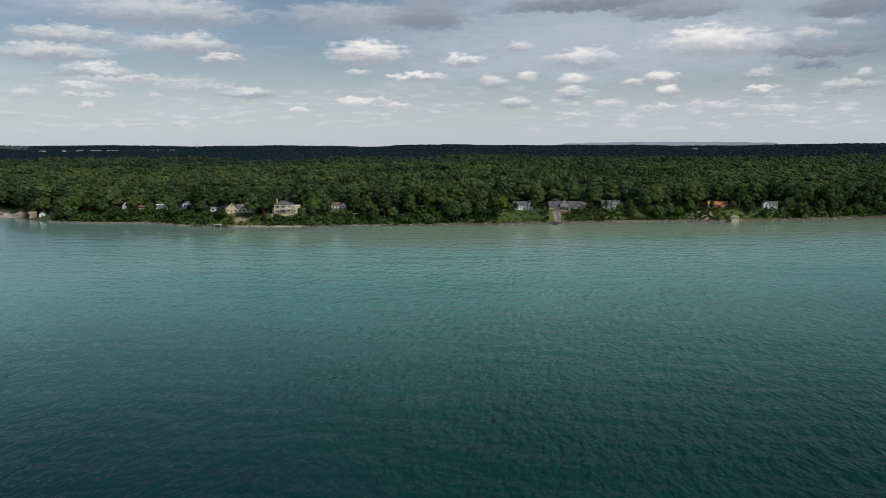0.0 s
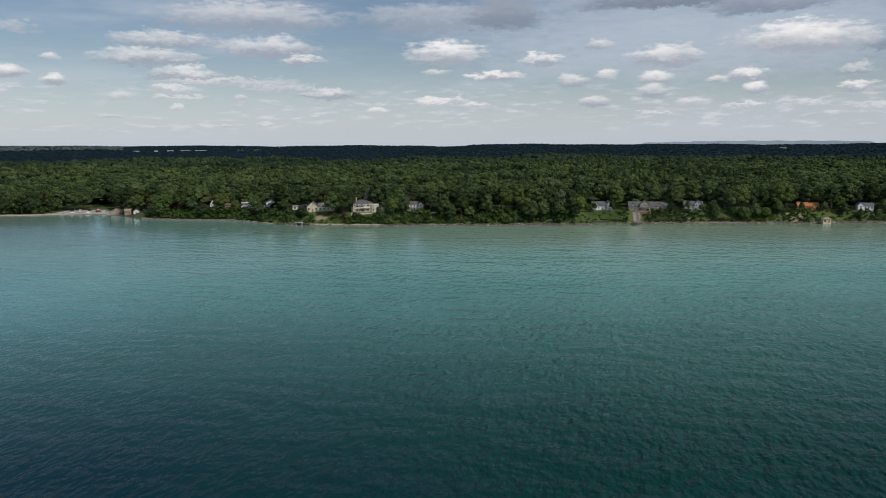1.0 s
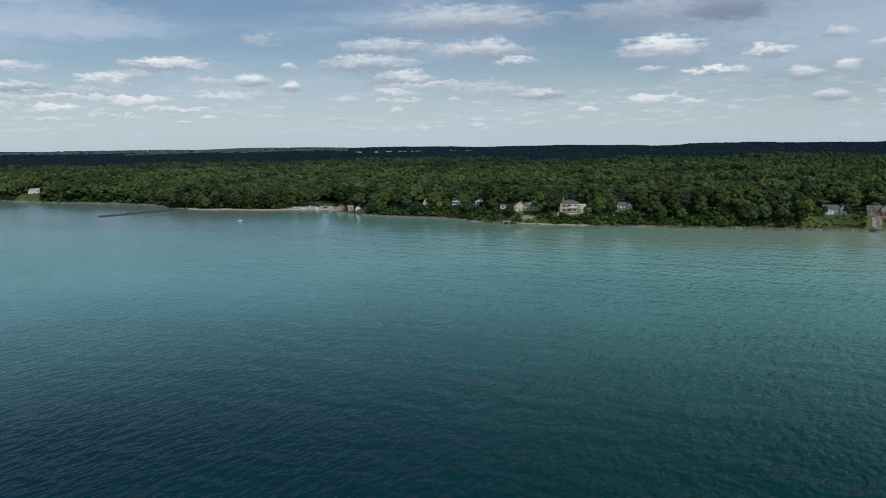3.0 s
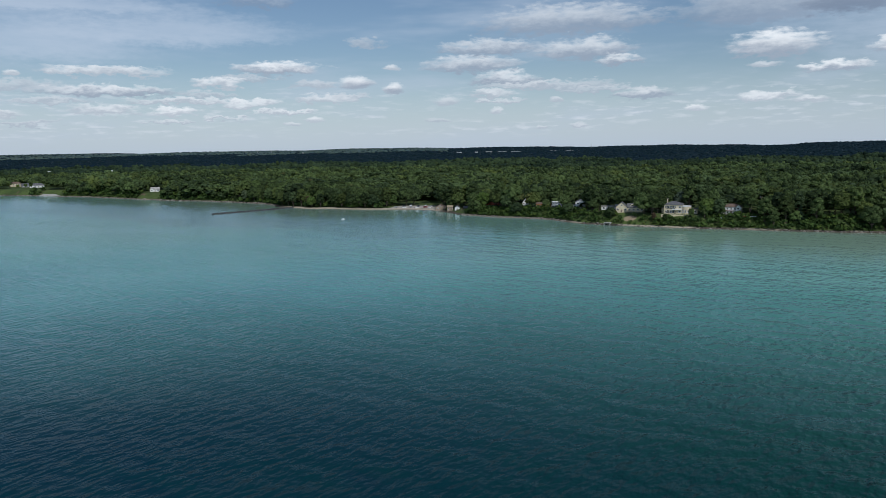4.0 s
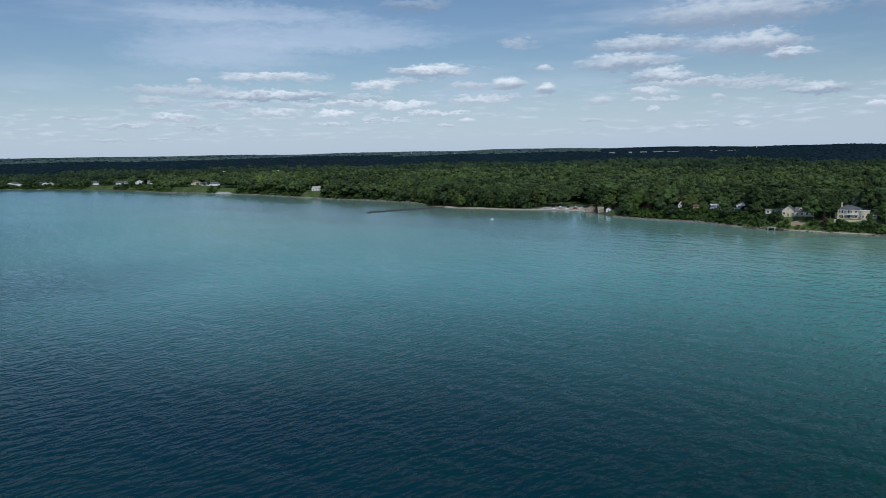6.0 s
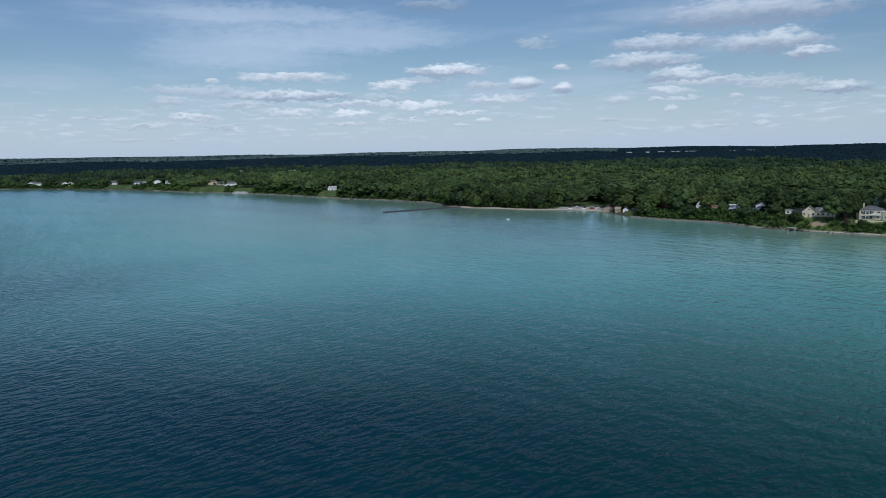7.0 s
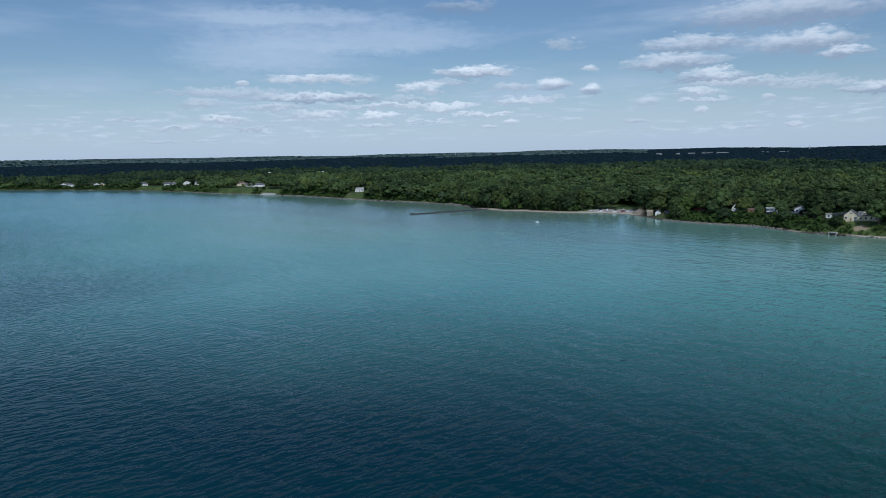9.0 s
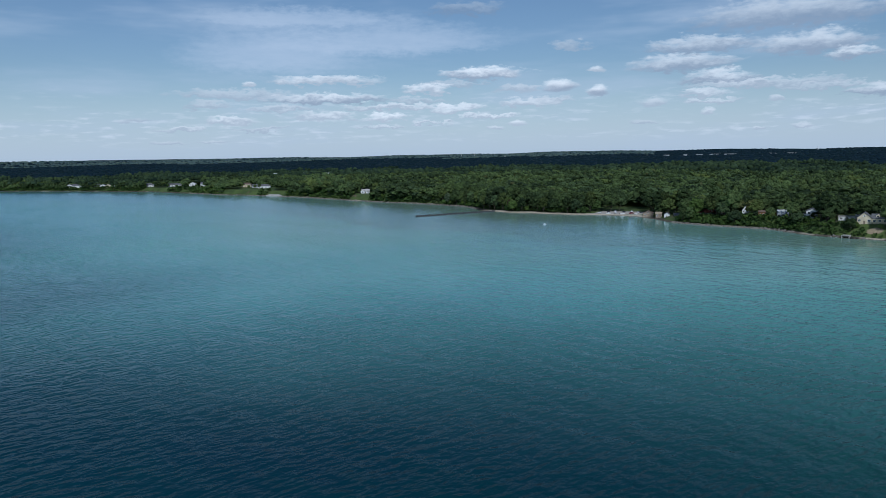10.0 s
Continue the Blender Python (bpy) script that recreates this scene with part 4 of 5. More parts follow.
def wall_block(w, d, h, roof, rise):
    bm = bmesh.new()
    add_box(bm, 0, 0, (h - 2.0) / 2, w, d, h + 2.0)
    if roof == "gx":
        prism(bm, [(-d / 2, h), (d / 2, h), (0, h + rise)], "x", -w / 2, w / 2)
    if roof == "gy":
        prism(bm, [(-w / 2, h), (w / 2, h), (0, h + rise)], "y", -d / 2, d / 2)
    return bm


def roof_block(w, d, h, roof, rise):
    bm = bmesh.new()
    o, t = 0.45, 0.22
    if roof in ("gx", "gy"):
        half, length = (d / 2, w) if roof == "gx" else (w / 2, d)
        drop = rise * o / half
        for sgn in (-1, 1):
            ring = [(0, h + rise + 0.03), (sgn * (half + o), h - drop + 0.03), (sgn * (half + o), h - drop + t), (0, h + rise + t + 0.05)]
            prism(bm, ring, "x" if roof == "gx" else "y", -length / 2 - o, length / 2 + o)
    elif roof == "hip":
        W2, D2 = w / 2 + o, d / 2 + o
        rx = max(0.3, W2 - D2) if W2 > D2 else 0.3
        ry = max(0.3, D2 - W2) if D2 > W2 else 0.3
        lo = [bm.verts.new(p) for p in ((-W2, -D2, h + 0.02), (W2, -D2, h + 0.02), (W2, D2, h + 0.02), (-W2, D2, h + 0.02))]
        mi = [bm.verts.new((v.co.x, v.co.y, h + t)) for v in lo]
        up = [bm.verts.new(p) for p in ((-rx, -ry, h + rise), (rx, -ry, h + rise), (rx, ry, h + rise), (-rx, ry, h + rise))]
        bm.faces.new(lo), bm.faces.new(up)
        for a, b in ((lo, mi), (mi, up)):
            for i in range(4):
                bm.faces.new((a[i], a[(i + 1) % 4], b[(i + 1) % 4], b[i]))
        bmesh.ops.recalc_face_normals(bm, faces=bm.faces)
    else:
        add_box(bm, 0, 0, h + 0.2, w + 0.7, d + 0.7, 0.4, 0.05)
    return bm


def house(x, y, yaw, label, blocks, wall, roof, chimneys=(), porch=None, z=None, name="house", category="house", group="houses along the shore"):
    """blocks: (offset x, offset y, wide, deep, wall height, roof kind, rise, storeys, windows a storey)."""
    z = float(land(x, y)) if z is None else z
    root = thing(name, x, y, z, yaw, label, category, group)
    for i, (ox, oy, w, d, h, rk, rise, storeys, count) in enumerate(blocks):
        wl = part("wall", wall_block(w, d, h, rk, rise), M[wall], root)
        wl.location = (ox, oy, 0)
        rf = part("roof", roof_block(w, d, h, rk, rise), M[roof], root)
        rf.location = (ox, oy, 0)
        sh = h / max(1, storeys)
        for st in range(storeys):
            for k in range(count):
                wx_ = ox - w / 2 + w * (k + 0.5) / count
                if i == 0 and st == 0 and k == count // 2:
                    door = part("door", box(0, 0, 1.05, 1.1, 0.12, 2.1, 0.02), M["wood"], root)
                    door.location = (wx_, oy - d / 2 - 0.03, 0.1)
                    continue
                ww = 1.5 if w / count > 2.6 else 1.0
                window(root, wx_, oy - d / 2 - 0.02, st * sh + sh * 0.55, ww, 1.4 if sh > 2.4 else 1.0)
            for side in (-1, 1):
                window(root, ox + side * (w / 2 + 0.02), oy, st * sh + sh * 0.55, 1.0, 1.4 if sh > 2.4 else 1.0, 90 * side)
        if rk == "gy" and rise > 2:
            window(root, ox, oy - d / 2 - 0.02, h + rise * 0.35, 1.0, 1.0)
    for cx, cy, cz, ch in chimneys:
        c = part("chimney", box(0, 0, ch / 2, 0.9, 0.9, ch, 0.03), M["brick"] if wall not in ("white", "cream") else M[wall], root)
        c.location = (cx, cy, cz)
        part("chimney_cap", box(0, 0, ch + 0.08, 1.15, 1.15, 0.16), M["concrete"], c)
    if porch:
        px, py, w, d, h, n = porch
        part("porch_roof", box(px, py, h + 0.12, w, d, 0.24, 0.03), M[roof], root)
        for k in range(n):
            part("post", box(px - w / 2 + 0.2 + (w - 0.4) * k / (n - 1), py - d / 2 + 0.2, h / 2 - 0.5, 0.2, 0.2, h + 1.0), M["trim"], root)
        part("porch_floor", box(px, py, -0.4, w, d, 0.9), M["wood"], root)
    return root


gabled = house(-155, 567, 12, "cream rendered house with grey gabled roofs on a lawn",
      [(-5.5, 0, 8.5, 9, 4.2, "gy", 3.4, 1, 3), (5.0, 1, 12.5, 7, 3.8, "gx", 2.6, 1, 4)], "cream", "slate", [(4.0, 1, 5.8, 2.0)])
for sx in (2.4, 7.4):
    bm = bmesh.new()
    prism(bm, [(-1.3, 0.0), (1.3, 0.0), (1.3, 1.1), (0, 1.9), (-1.3, 1.1)], "y", -1.6, 1.4)
    dormer = part("dormer", bm, M["cream"], gabled, "small cream gabled dormer")
    dormer.location = (sx, -0.2, 4.4)
    part("dormer_window", box(0, -1.62, 0.65, 1.3, 0.08, 0.8), M["pane"], dormer)
b = house(-117, 566, 5, "large cream mansion with hipped grey roof and round sunroom",
          [(-4, 0, 13, 11, 6.6, "hip", 2.6, 2, 4), (8.5, 1, 9, 7, 3.4, "flat", 0, 1, 3), (-10.5, 1, 4, 7, 4.0, "hip", 1.4, 1, 1)],
          "cream", "slate", [(-8.8, 1, 7.0, 3.6)])
drum = part("sunroom", cylinder(3.6, 3.6, -1.5, 5.6, 5.2, -3.2, 16), M["cream"], b, "round cream sunroom")
part("sunroom_cornice", cylinder(3.9, 3.9, 5.6, 6.0, 5.2, -3.2, 16), M["trim"], drum)
for i in range(5):
    a = radians(-150 + i * 30)
    window(b, 5.2 + 3.62 * math.cos(a), -3.2 + 3.62 * math.sin(a), 2.0, 1.0, 1.8, math.degrees(a) + 90)
for wz in (1.6, 4.9):
    loggia = part("loggia", box(-5.6, -5.52, wz, 6.4, 0.12, 2.1, 0.02), M["pane"], b, "wide dark glazed loggia")
    for sx in (-8.8, -6.7, -4.5, -2.4):
        part("pillar", box(sx, -5.66, wz, 0.32, 0.3, 2.3), M["cream"], loggia)
part("terrace_wall", box(1.5, -9.2, -1.2, 27, 0.35, 2.2, 0.03), M["cream"], b, "low cream terrace wall")
part("balcony", box(-1.0, -6.3, 3.3, 7.0, 1.8, 0.25), M["trim"], b)
for i in range(8):
    part("baluster", box(-4.2 + i * 0.92, -7.1, 3.9, 0.12, 0.12, 1.0), M["trim"], b)
house(-81, 573, 0, "grey-white two-storey house with hipped brown roof",
      [(0, 0, 13, 8, 5.2, "hip", 2.2, 2, 5), (5.0, -4.3, 3.0, 1.2, 5.6, "gy", 1.4, 2, 1)], "white", "brown_roof", [], (-1, -5, 8, 2, 2.6, 5))
house(64, 592, -2, "pale grey house with two white gables and chimney",
      [(0, 0, 15.5, 8, 3.6, "gx", 2.8, 1, 5), (-5.4, -2, 4.2, 7, 4.6, "gy", 2.4, 2, 1), (5.4, -2, 4.2, 7, 4.6, "gy", 2.4, 2, 1)], "white", "slate", [(4.5, 1, 5.2, 2.2)])
long_house = house(99, 590, -3, "long brown stone house with central gable and terraces",
      [(0, 0, 30, 9, 3.6, "gx", 3.0, 1, 9), (-3, -3.2, 7.5, 6, 5.2, "gy", 3.0, 2, 3), (8, -1.5, 7, 6, 3.8, "gy", 2.2, 1, 2), (-12, -1.2, 5, 6, 3.6, "gy", 2.2, 1, 2)],
      "stone", "slate", [(11.5, 1, 5.0, 2.6), (-8, 1, 5.0, 2.0)], (-4, -7.5, 9, 2.5, 2.6, 4))
part("terrace", box(-4.5, -9.2, -0.9, 11, 3.4, 1.8, 0.05), M["brick"], long_house, "raised red brick terrace")
part("parapet", box(-4.5, -10.8, 0.25, 11, 0.25, 0.7, 0.02), M["stone"], long_house, "brown stone terrace parapet")
house(134, 596, -5, "light grey house with twin gables among trees",
      [(0, 0, 14, 8, 4.0, "gx", 2.6, 1, 4), (-3.8, -1.6, 4.6, 7, 4.6, "gy", 2.6, 2, 1), (3.4, -1.6, 5.6, 7, 5.0, "gy", 2.8, 2, 2)], "grey", "slate", [(-6, 0, 5, 2)])
house(168, 614, -6, "grey house half hidden among trees", [(0, 0, 11, 8, 5, "gx", 2.6, 2, 3)], "grey", "slate")
house(222, 603, -8, "low house with bright orange tiled roof",
      [(0, 0, 15, 8, 3.0, "gx", 2.4, 1, 5), (4.5, -2.5, 5.5, 5, 3.0, "gy", 1.8, 1, 2)], "orange_wood", "tile", [(-6.4, 0, 3.6, 2.6), (-5.2, 0.4, 3.6, 2.0)])
house(262, 598, -10, "white house with grey roof behind bank shrubs",
      [(-3, 0, 4.5, 7, 4.0, "gy", 2.0, 2, 1), (2.5, 1, 7, 6, 3.4, "gx", 2.0, 1, 3)], "white", "slate")
house(226, 575.5, -6, "small tan boathouse with hipped roof at the waterline",
      [(0, 0, 5.6, 4.6, 2.5, "hip", 1.7, 1, 2)], "cream", "tan_roof", z=1.0, name="boathouse", category="boathouse", group="")
house(-203, 593, 18, "white modern house with large windows on the bank", [(0, 0, 8, 8, 5.6, "gy", 1.8, 2, 2), (-4.5, 1, 3, 6, 3, "flat", 0, 1, 1)], "white", "slate", (), (1, -5, 6, 2, 2.5, 3))
house(-224, 594, 18, "dark blue modern house with white framed balcony", [(0, 0, 8, 7, 5.4, "flat", 0, 2, 3)], "navy", "trim", (), (0, -4.8, 8.4, 2.4, 2.8, 4))
house(-238, 599, 18, "low orange-brown timber house with deck", [(0, 0, 13, 7, 3.6, "gx", 1.0, 1, 5)], "orange_wood", "brown_roof", (), (1, -4.5, 8, 2.4, 2.4, 4))
house(-257, 604, 20, "tall narrow white cottage with steep gable", [(0, 0, 5.0, 7, 4.6, "gy", 3.2, 2, 2)], "white", "slate")
house(-293, 608, 22, "low cottage with rust red roof under trees", [(0, 0, 17, 7, 2.4, "gx", 2.2, 1, 5)], "wood", "red_roof")
house(-355, 625, 25, "small stone cottage with brown roof by the beach", [(0, 0, 9, 7, 2.4, "gy", 2.2, 1, 2)], "stone", "brown_roof", z=1.0)
house(-338, 613, 25, "small tan stone cottage by the water", [(0, 0, 5, 6, 3.4, "gx", 1.3, 1, 2)], "stone", "tan_roof", z=1.2)
house(-328.5, 610, 25, "narrow white cottage by the water", [(0, 0, 4.5, 6, 3.3, "gy", 1.5, 1, 1)], "white", "slate", z=1.3)
house(-319, 609, 25, "grey-white cottage beside the boat landing", [(0, 0, 4.0, 6, 3.2, "gx", 1.3, 1, 1)], "grey", "slate", z=1.4)
house(-177, 586, 16, "low white garage with flat roof half hidden by trees", [(0, 0, 11, 6, 2.6, "flat", 0, 1, 3), (7.5, 1, 4, 5, 3.2, "gx", 1.4, 1, 1)], "white", "concrete")
# houses along the far point
house(-829, 684, 45, "white house with wide pale roof on a sloping lawn", [(0, 0, 11, 8, 3.2, "gx", 2.6, 1, 3), (-4, -3, 5, 5, 3.2, "gy", 1.8, 1, 1)], "white", "concrete")
house(-1120, 703, 50, "white bungalow with grey roof above a green bank", [(0, 0, 20, 9, 3.4, "hip", 3.2, 1, 4)], "white", "slate")
house(-1199, 716, 50, "cream two-storey house on a green bank", [(0, 0, 17, 9, 5.0, "hip", 2.8, 2, 4)], "cream", "brown_roof")
house(-1160, 709, 50, "small grey house between larger houses", [(0, 0, 10, 8, 3.4, "gx", 2.6, 1, 3)], "grey", "slate")
slip = thing("slipway", -1015, 659, 0, 6, "broad pale concrete slipway sloping into the lake", "slipway")
bm = bmesh.new()
prism(bm, [(-7, -1.0), (9, -1.0), (9, 4.6), (7, 4.8), (-7, 0.3)], "x", -19, 19)
part("ramp", bm, M["concrete"], slip)
for sx in (-19.2, 19.2):
    bm = bmesh.new()
    prism(bm, [(-7, -1.0), (9, -1.0), (9, 5.4), (-7, 0.9)], "x", sx - 0.25, sx + 0.25)
    part("kerb", bm, M["concrete"], slip)
house(-1000, 684, 40, "pale flat-roofed boathouse with concrete ramp", [(0, 0, 15, 7, 3.0, "flat", 0, 1, 4)], "grey", "concrete", z=4.8, name="boathouse", category="boathouse", group="")
house(-1410, 684, 55, "wide white house with low roof near the point", [(0, 0, 24, 9, 3.6, "gx", 2.6, 1, 5), (11, 2, 9, 8, 5, "gy", 2.6, 2, 2)], "white", "slate")
house(-1368, 700, 55, "white gabled house near the point", [(0, 0, 14, 9, 4.6, "gy", 3.2, 2, 3)], "white", "slate")
house(-1338, 705, 55, "narrow white house near the point", [(0, 0, 8, 8, 5.4, "gx", 2, 2, 2)], "white", "slate")
house(-1466, 660, 57, "small white house with grey roof near the point", [(0, 0, 13, 8, 4, "gx", 2.8, 1, 3)], "white", "slate")
for hx, hy, w, wall, roof in ((-1655, 574, 13, "white", "slate"), (-1638, 582, 16, "white", "slate"), (-1560, 592, 14, "grey", "slate"),
                              (-1543, 598, 11, "white", "slate"), (-1530, 603, 13, "cream", "slate"), (-1514, 608, 10, "white", "brown_roof")):
    house(hx, hy, 62, "waterside cottage with pale walls near the point", [(0, 0, w, 9, 4.2, "gy" if w < 14 else "gx", 3, 1, 3)], wall, roof, z=float(land(hx, hy)) + 0.4)
# roofs seen among the far trees
for hx, hy in ((-1560, 1010), (-1480, 1030), (-1405, 1050), (-1325, 1060), (-1180, 1075), (-690, 760), (-655, 745)):
    house(hx, hy, 50, "white house whose roof shows among trees", [(0, 0, 8 if hy > 900 else 13, 8, 13.8 if hy > 900 else 6.0, "gx", 2, 2, 2)], "white", "trim")

# ---------------------------------------------------------------- shore fittings


def boat(x, y, yaw, size, label, z=0.0, name="motorboat"):
    root = thing(name, x, y, z, yaw, label, "boat")
    bm = bmesh.new()
    rows = []
    for t, w, lo in ((-1, 0.85, 0.0), (-0.4, 1.0, -0.1), (0.3, 0.9, -0.05), (0.75, 0.5, 0.15), (1.0, 0.04, 0.5)):
        rows.append([bm.verts.new((t * 2.6 * size, sx * w * size, zz * size)) for sx, zz in ((-1, 0.75), (-0.75, lo), (0.75, lo), (1, 0.75))])
    for r0, r1 in zip(rows, rows[1:]):
        for i in range(4):
            bm.faces.new((r0[i], r0[(i + 1) % 4], r1[(i + 1) % 4], r1[i]))
    bm.faces.new(rows[0]), bm.faces.new(rows[-1])
    bmesh.ops.recalc_face_normals(bm, faces=bm.faces)
    part("hull", bm, M["hull"], root)
    part("cabin", box(0.1 * size, 0, 1.05 * size, 1.6 * size, 1.2 * size, 0.7 * size, 0.12 * size), M["trim"], root)
    part("windscreen", box(0.75 * size, 0, 1.2 * size, 0.25 * size, 1.1 * size, 0.45 * size, 0.03), M["pane"], root)
    part("outboard_motor", box(-2.8 * size, 0, 0.5 * size, 0.35 * size, 0.35 * size, 0.9 * size, 0.06), M["tyre"], root)
    return root


boat(-390, 515, 20, 0.6, "small white motorboat moored on the lake", z=-0.1)


def car(x, y, yaw, paint, label):
    root = thing("parked_car", x, y, float(land(x, y)) + 0.02, yaw, label, "car", "cars parked by the beach")
    part("body", box(0, 0, 0.68, 4.4, 1.8, 0.7, 0.15), M[paint], root)
    bm = bmesh.new()
    prism(bm, [(-1.6, 1.0), (1.2, 1.0), (0.6, 1.5), (-1.2, 1.5)], "y", -0.78, 0.78)
    part("cabin", bm, M["pane"], root)
    part("car_roof", box(-0.3, 0, 1.52, 1.9, 1.5, 0.08, 0.03), M[paint], root)
    for sx in (-1.35, 1.35):
        for sy in (-0.85, 0.85):
            bm = cylinder(0.33, 0.33, -0.12, 0.12, n=12)
            wheel = part("wheel", bm, M["tyre"], root)
            wheel.matrix_basis = pose(sx, sy, 0.33, 90)


random.seed(5)
for i, (cx, paint) in enumerate(((-407, "car_white"), (-402, "car_dark"), (-398, "car_white"), (-393, "car_white"), (-388, "car_dark"), (-383, "car_white"), (-378, "car_red"), (-373, "car_white"), (-368, "car_dark"))):
    car(cx, float(shore(cx)) + 12 + (i % 3) * 5, random.uniform(50, 120), paint,
        {"car_white": "white car parked on gravel by the beach", "car_dark": "dark car parked on gravel by the beach", "car_red": "red car parked on gravel by the beach"}[paint])
for bx_, by_, k_ in ((-398, 627, 0.9), (-384, 629, 1.0), (-372, 633, 0.8)):
    boat(bx_, by_, random.uniform(-30, 60), k_, "white motorboat laid up on the beach", z=float(land(bx_, by_)) + 0.1)

# gravel landing: a thin slab over the beach
gx_ = np.linspace(-412, -360, 27)
landing = sheet("gravel_landing", gx_, np.linspace(0, 1, 12), lambda a, b_: land(a, shore(a) + 6 + b_ * 24) + 0.06, M["pale_gravel"])
co = np.empty(len(landing.vertices) * 3, np.float32)
landing.vertices.foreach_get("co", co)
co = co.reshape(-1, 3)
co[:, 1] = shore(co[:, 0]) + 6 + co[:, 1] * 24
landing.vertices.foreach_set("co", co.ravel())
tagged(new("pavement", landing), "pale gravel landing by the beach", "pavement", kind="structure")


def dock(x, y, yaw, long, wide, label, posts=4, high=0.9, name="dock"):
    root = thing(name, x, y, 0, yaw, label, "dock")
    n = int(long / 0.5)
    plank = bpy.data.meshes.new("plank")
    bm = box(0, 0, 0, wide, 0.44, 0.08)
    bm.to_mesh(plank)
    bm.free()
    for i in range(n):
        p = part("plank", plank, M["dark_wood"], root)
        p.location = (0, -i * 0.5, high)
    for i in range(posts):
        for sx in (-wide / 2, wide / 2):
            part("post", cylinder(0.14, 0.14, -2.0, high + 0.5, sx, -i * (long - 0.5) / max(1, posts - 1), 8), M["dark_wood"], root)
    return root


dock(82.5, 564.5, 20, 11, 3.0, "dark wooden dock reaching into the lake")
dock(-162, 548, 0, 4, 1.6, "short wooden jetty beside the concrete boathouse", 3)
dock(-159, 548, 0, 4, 1.2, "row of old mooring piles in shallow water", 3)
bh = thing("boat_shelter", -166, 547.5, 0, 0, "open concrete boat shelter with flat roof at the waterline", "boathouse")
part("roof_slab", box(0, 0, 1.9, 5.0, 4.4, 0.3, 0.05), M["concrete"], bh)
part("back_wall", box(0, 2.0, 0.6, 4.6, 0.3, 2.3), M["concrete"], bh)
for sx in (-2.2, 2.2):
    part("side_wall", box(sx, 0, 0.6, 0.3, 4.0, 2.3), M["concrete"], bh)
rack = thing("canoe_rack", -67, 560.5, float(land(-67, 560.5)), 4, "low wooden rack with red and white canoes", "rack")
for sx in (-3.0, 0.0, 3.0):
    part("trestle", box(sx, 0, 0.4, 0.15, 1.0, 0.9), M["wood"], rack)
for i, mt in enumerate(("car_red", "hull")):
    bm = bmesh.new()
    bmesh.ops.create_uvsphere(bm, u_segments=14, v_segments=8, radius=1.0, matrix=Matrix.Translation((-1.6 + 3.2 * i, 0, 1.1)) @ Matrix.Diagonal((2.6, 0.42, 0.28, 1)))
    part("canoe", bm, M[mt], rack)
shed = thing("beach_locker", -85, 556.5, float(land(-85, 556.5)), 0, "small white storage locker near the waterline", "locker")
part("body", box(0, 0, 0.7, 2.2, 1.4, 1.5, 0.04), M["white"], shed)
part("lid", box(0, 0, 1.5, 2.4, 1.6, 0.12, 0.03), M["trim"], shed)

# concrete steps down the bank and the bare gravel chute beside them
stair = thing("bank_stairs", 89, 571, 0, 0, "pale stone stairway down the grassy bank", "stairs")
step_mesh = bpy.data.meshes.new("step")
bm = box(0, 0, 0, 2.2, 0.46, 0.5, 0.03)
bm.to_mesh(step_mesh)
bm.free()
for i in range(26):
    sy0 = -0.5 + i * 0.42
    st = part("step", step_mesh, M["gravel"], stair)
    st.location = (0.4 * math.sin(i * 0.2), sy0, float(land(89, 571 + sy0)) + 0.1)
chute = sheet("gravel_chute", np.linspace(85.5, 91.5, 12), np.linspace(571, 579.5, 16), lambda a, b_: land(a, b_) + 0.08, M["gravel"])
tagged(new("gravel_path", chute), "bare gravel slope beside the stairs", "path", kind="structure")

for px, py, h in ((-68, 572, 15.0), (-61, 572, 13.5)):
    pole = thing("utility_pole", px, py, float(land(px, py)), 10, "weathered wooden utility pole among dark trees", "pole")
    part("shaft", cylinder(0.2, 0.13, -0.5, h, n=8), M["wood"], pole)
    part("crossarm", box(0, 0, h - 0.8, 2.4, 0.12, 0.14), M["wood"], pole)
    for sx in (-1.0, 1.0):
        part("insulator", cylinder(0.06, 0.05, h - 0.73, h - 0.5, sx, 0, 6), M["trim"], pole)

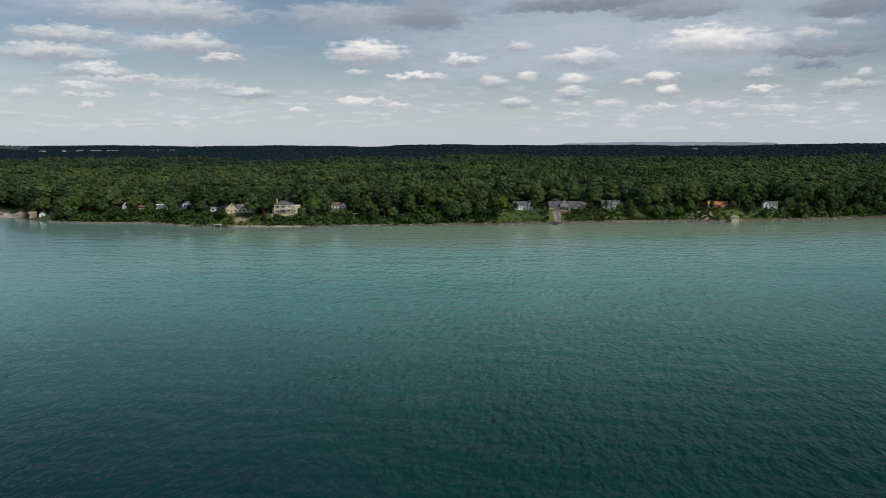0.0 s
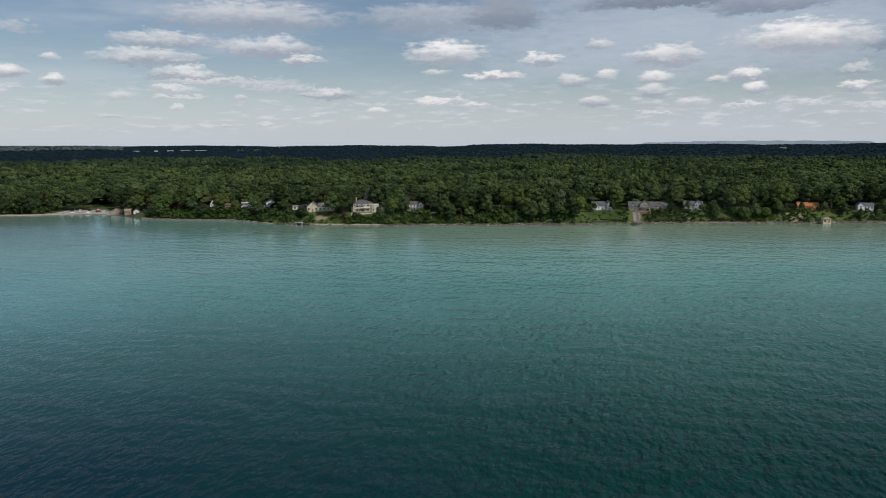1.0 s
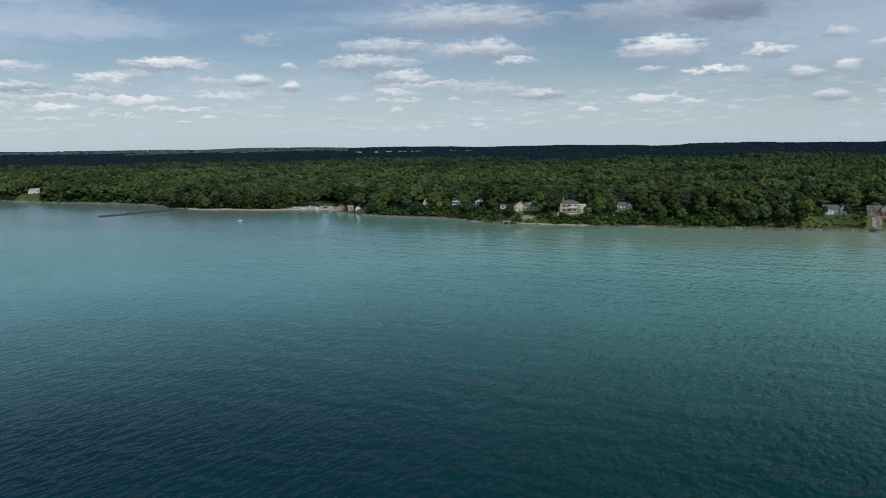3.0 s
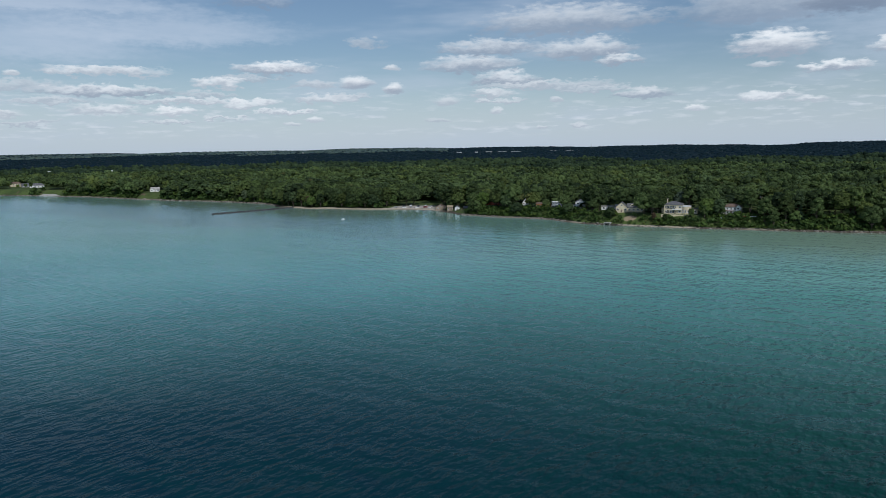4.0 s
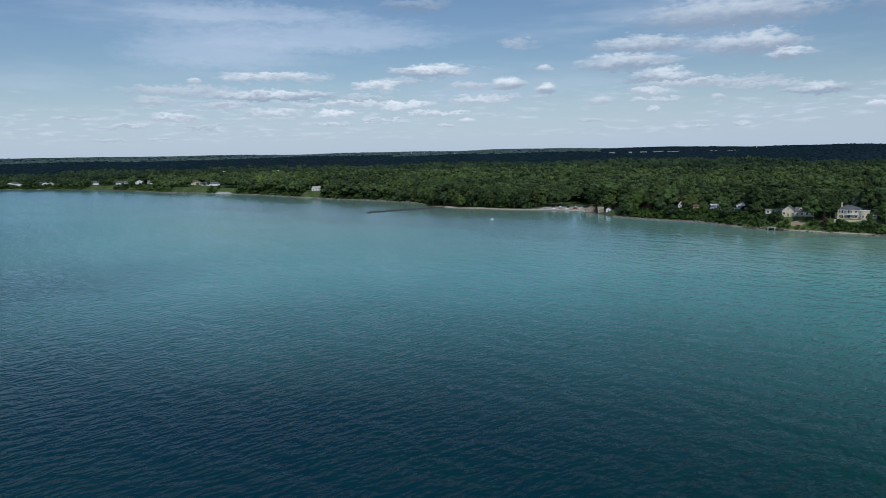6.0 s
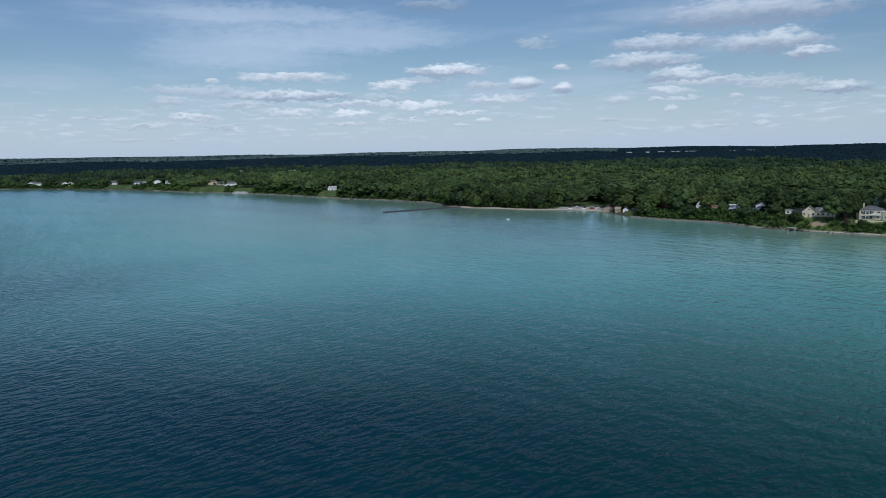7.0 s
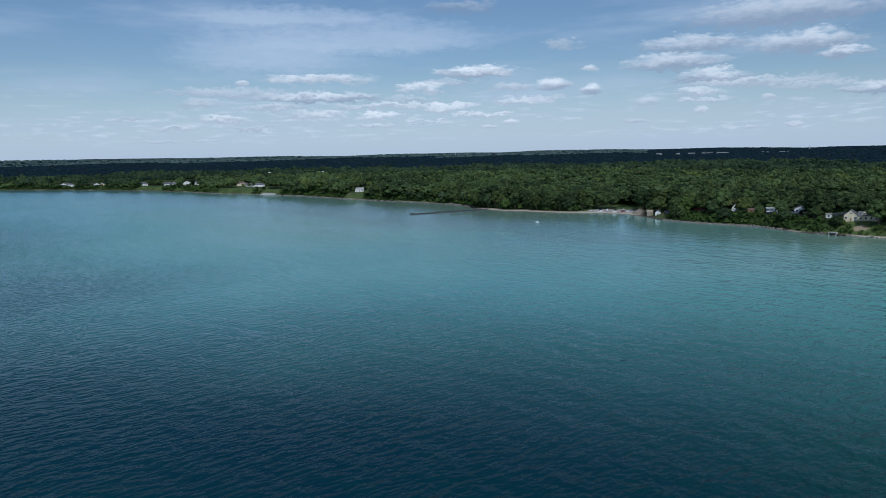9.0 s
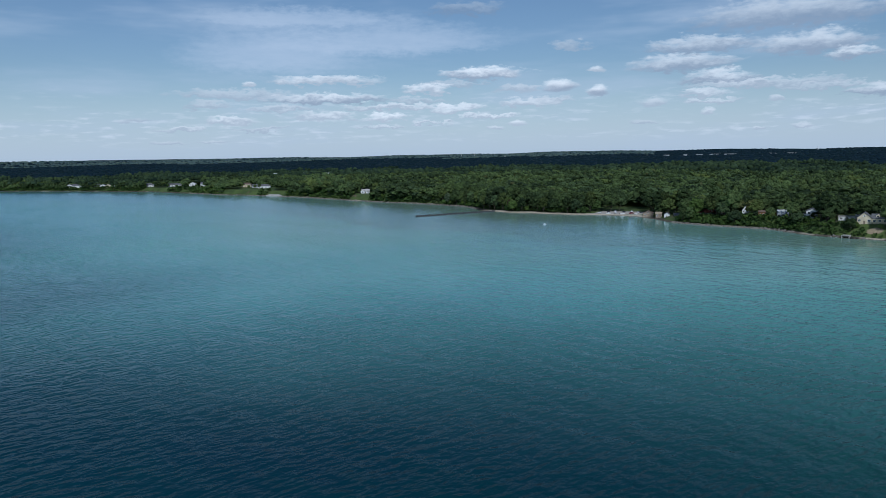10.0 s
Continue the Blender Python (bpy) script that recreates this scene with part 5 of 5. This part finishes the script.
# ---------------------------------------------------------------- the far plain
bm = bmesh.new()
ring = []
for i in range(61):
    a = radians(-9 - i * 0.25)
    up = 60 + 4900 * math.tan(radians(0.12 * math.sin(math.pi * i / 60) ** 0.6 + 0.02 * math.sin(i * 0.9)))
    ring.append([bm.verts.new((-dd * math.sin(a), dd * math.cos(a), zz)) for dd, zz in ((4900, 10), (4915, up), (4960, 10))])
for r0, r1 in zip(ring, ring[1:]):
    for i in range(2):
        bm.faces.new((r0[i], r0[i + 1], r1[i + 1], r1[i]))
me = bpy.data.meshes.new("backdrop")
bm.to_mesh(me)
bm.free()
# the ridge's pale blue is aerial haze put into its base colour
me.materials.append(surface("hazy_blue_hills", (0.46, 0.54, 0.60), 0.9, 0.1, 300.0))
tagged(new("backdrop", me), "far horizon hills with pale blue haze painted in", "hills", kind="structure")
for az, wide, high, label in ((24.7, 48, 2.2, "long low white warehouse on the far plain"), (23.6, 60, 2.0, "long low white warehouse on the far plain"),
                              (25.75, 30, 2.5, "white warehouse on the far plain"), (20.9, 30, 2.0, "pale industrial hall on the far plain"),
                              (19.7, 36, 2.5, "pale industrial hall on the far plain"), (26.7, 16, 2.4, "white grain store on the far plain"),
                              (28.0, 26, 2.0, "pale industrial hall on the far plain"), (-18.5, 30, 3.0, "pale building on the far plain")):
    a, d = radians(az), 3750
    hx, hy = -d * math.sin(a), d * math.cos(a)
    root = thing("warehouse", hx, hy, 58 - d * math.tan(radians(0.36)), az, label, "warehouse", "far buildings")
    part("wall", box(0, 0, high / 2 - 8, wide, 16, high + 16), M["grey"], root)
    part("roof", roof_block(wide, 16, high, "gx", 0.8), M["concrete"], root)
    doors = max(2, int(wide / 15))
    for i in range(doors):
        part("door", box(-wide / 2 + (i + 0.5) * wide / doors, -8.1, 0.8, 4, 0.3, 3.2), M["steel"], root)
for az, d, base, top in ((43.08, 4300, -18, 3), (42.12, 4300, -18, 2), (18.08, 4400, -10, 3), (39.8, 3900, -30, -14)):
    a = radians(az)
    root = thing("tower", -d * math.sin(a), d * math.cos(a), 60, az, "slender white tower on the horizon", "tower")
    part("shaft", cylinder(1.8, 1.2, base - 20, top, n=12), M["white"], root)
    part("tank", cylinder(2.4, 2.0, top - 4, top + 1, n=12), M["white"], root)
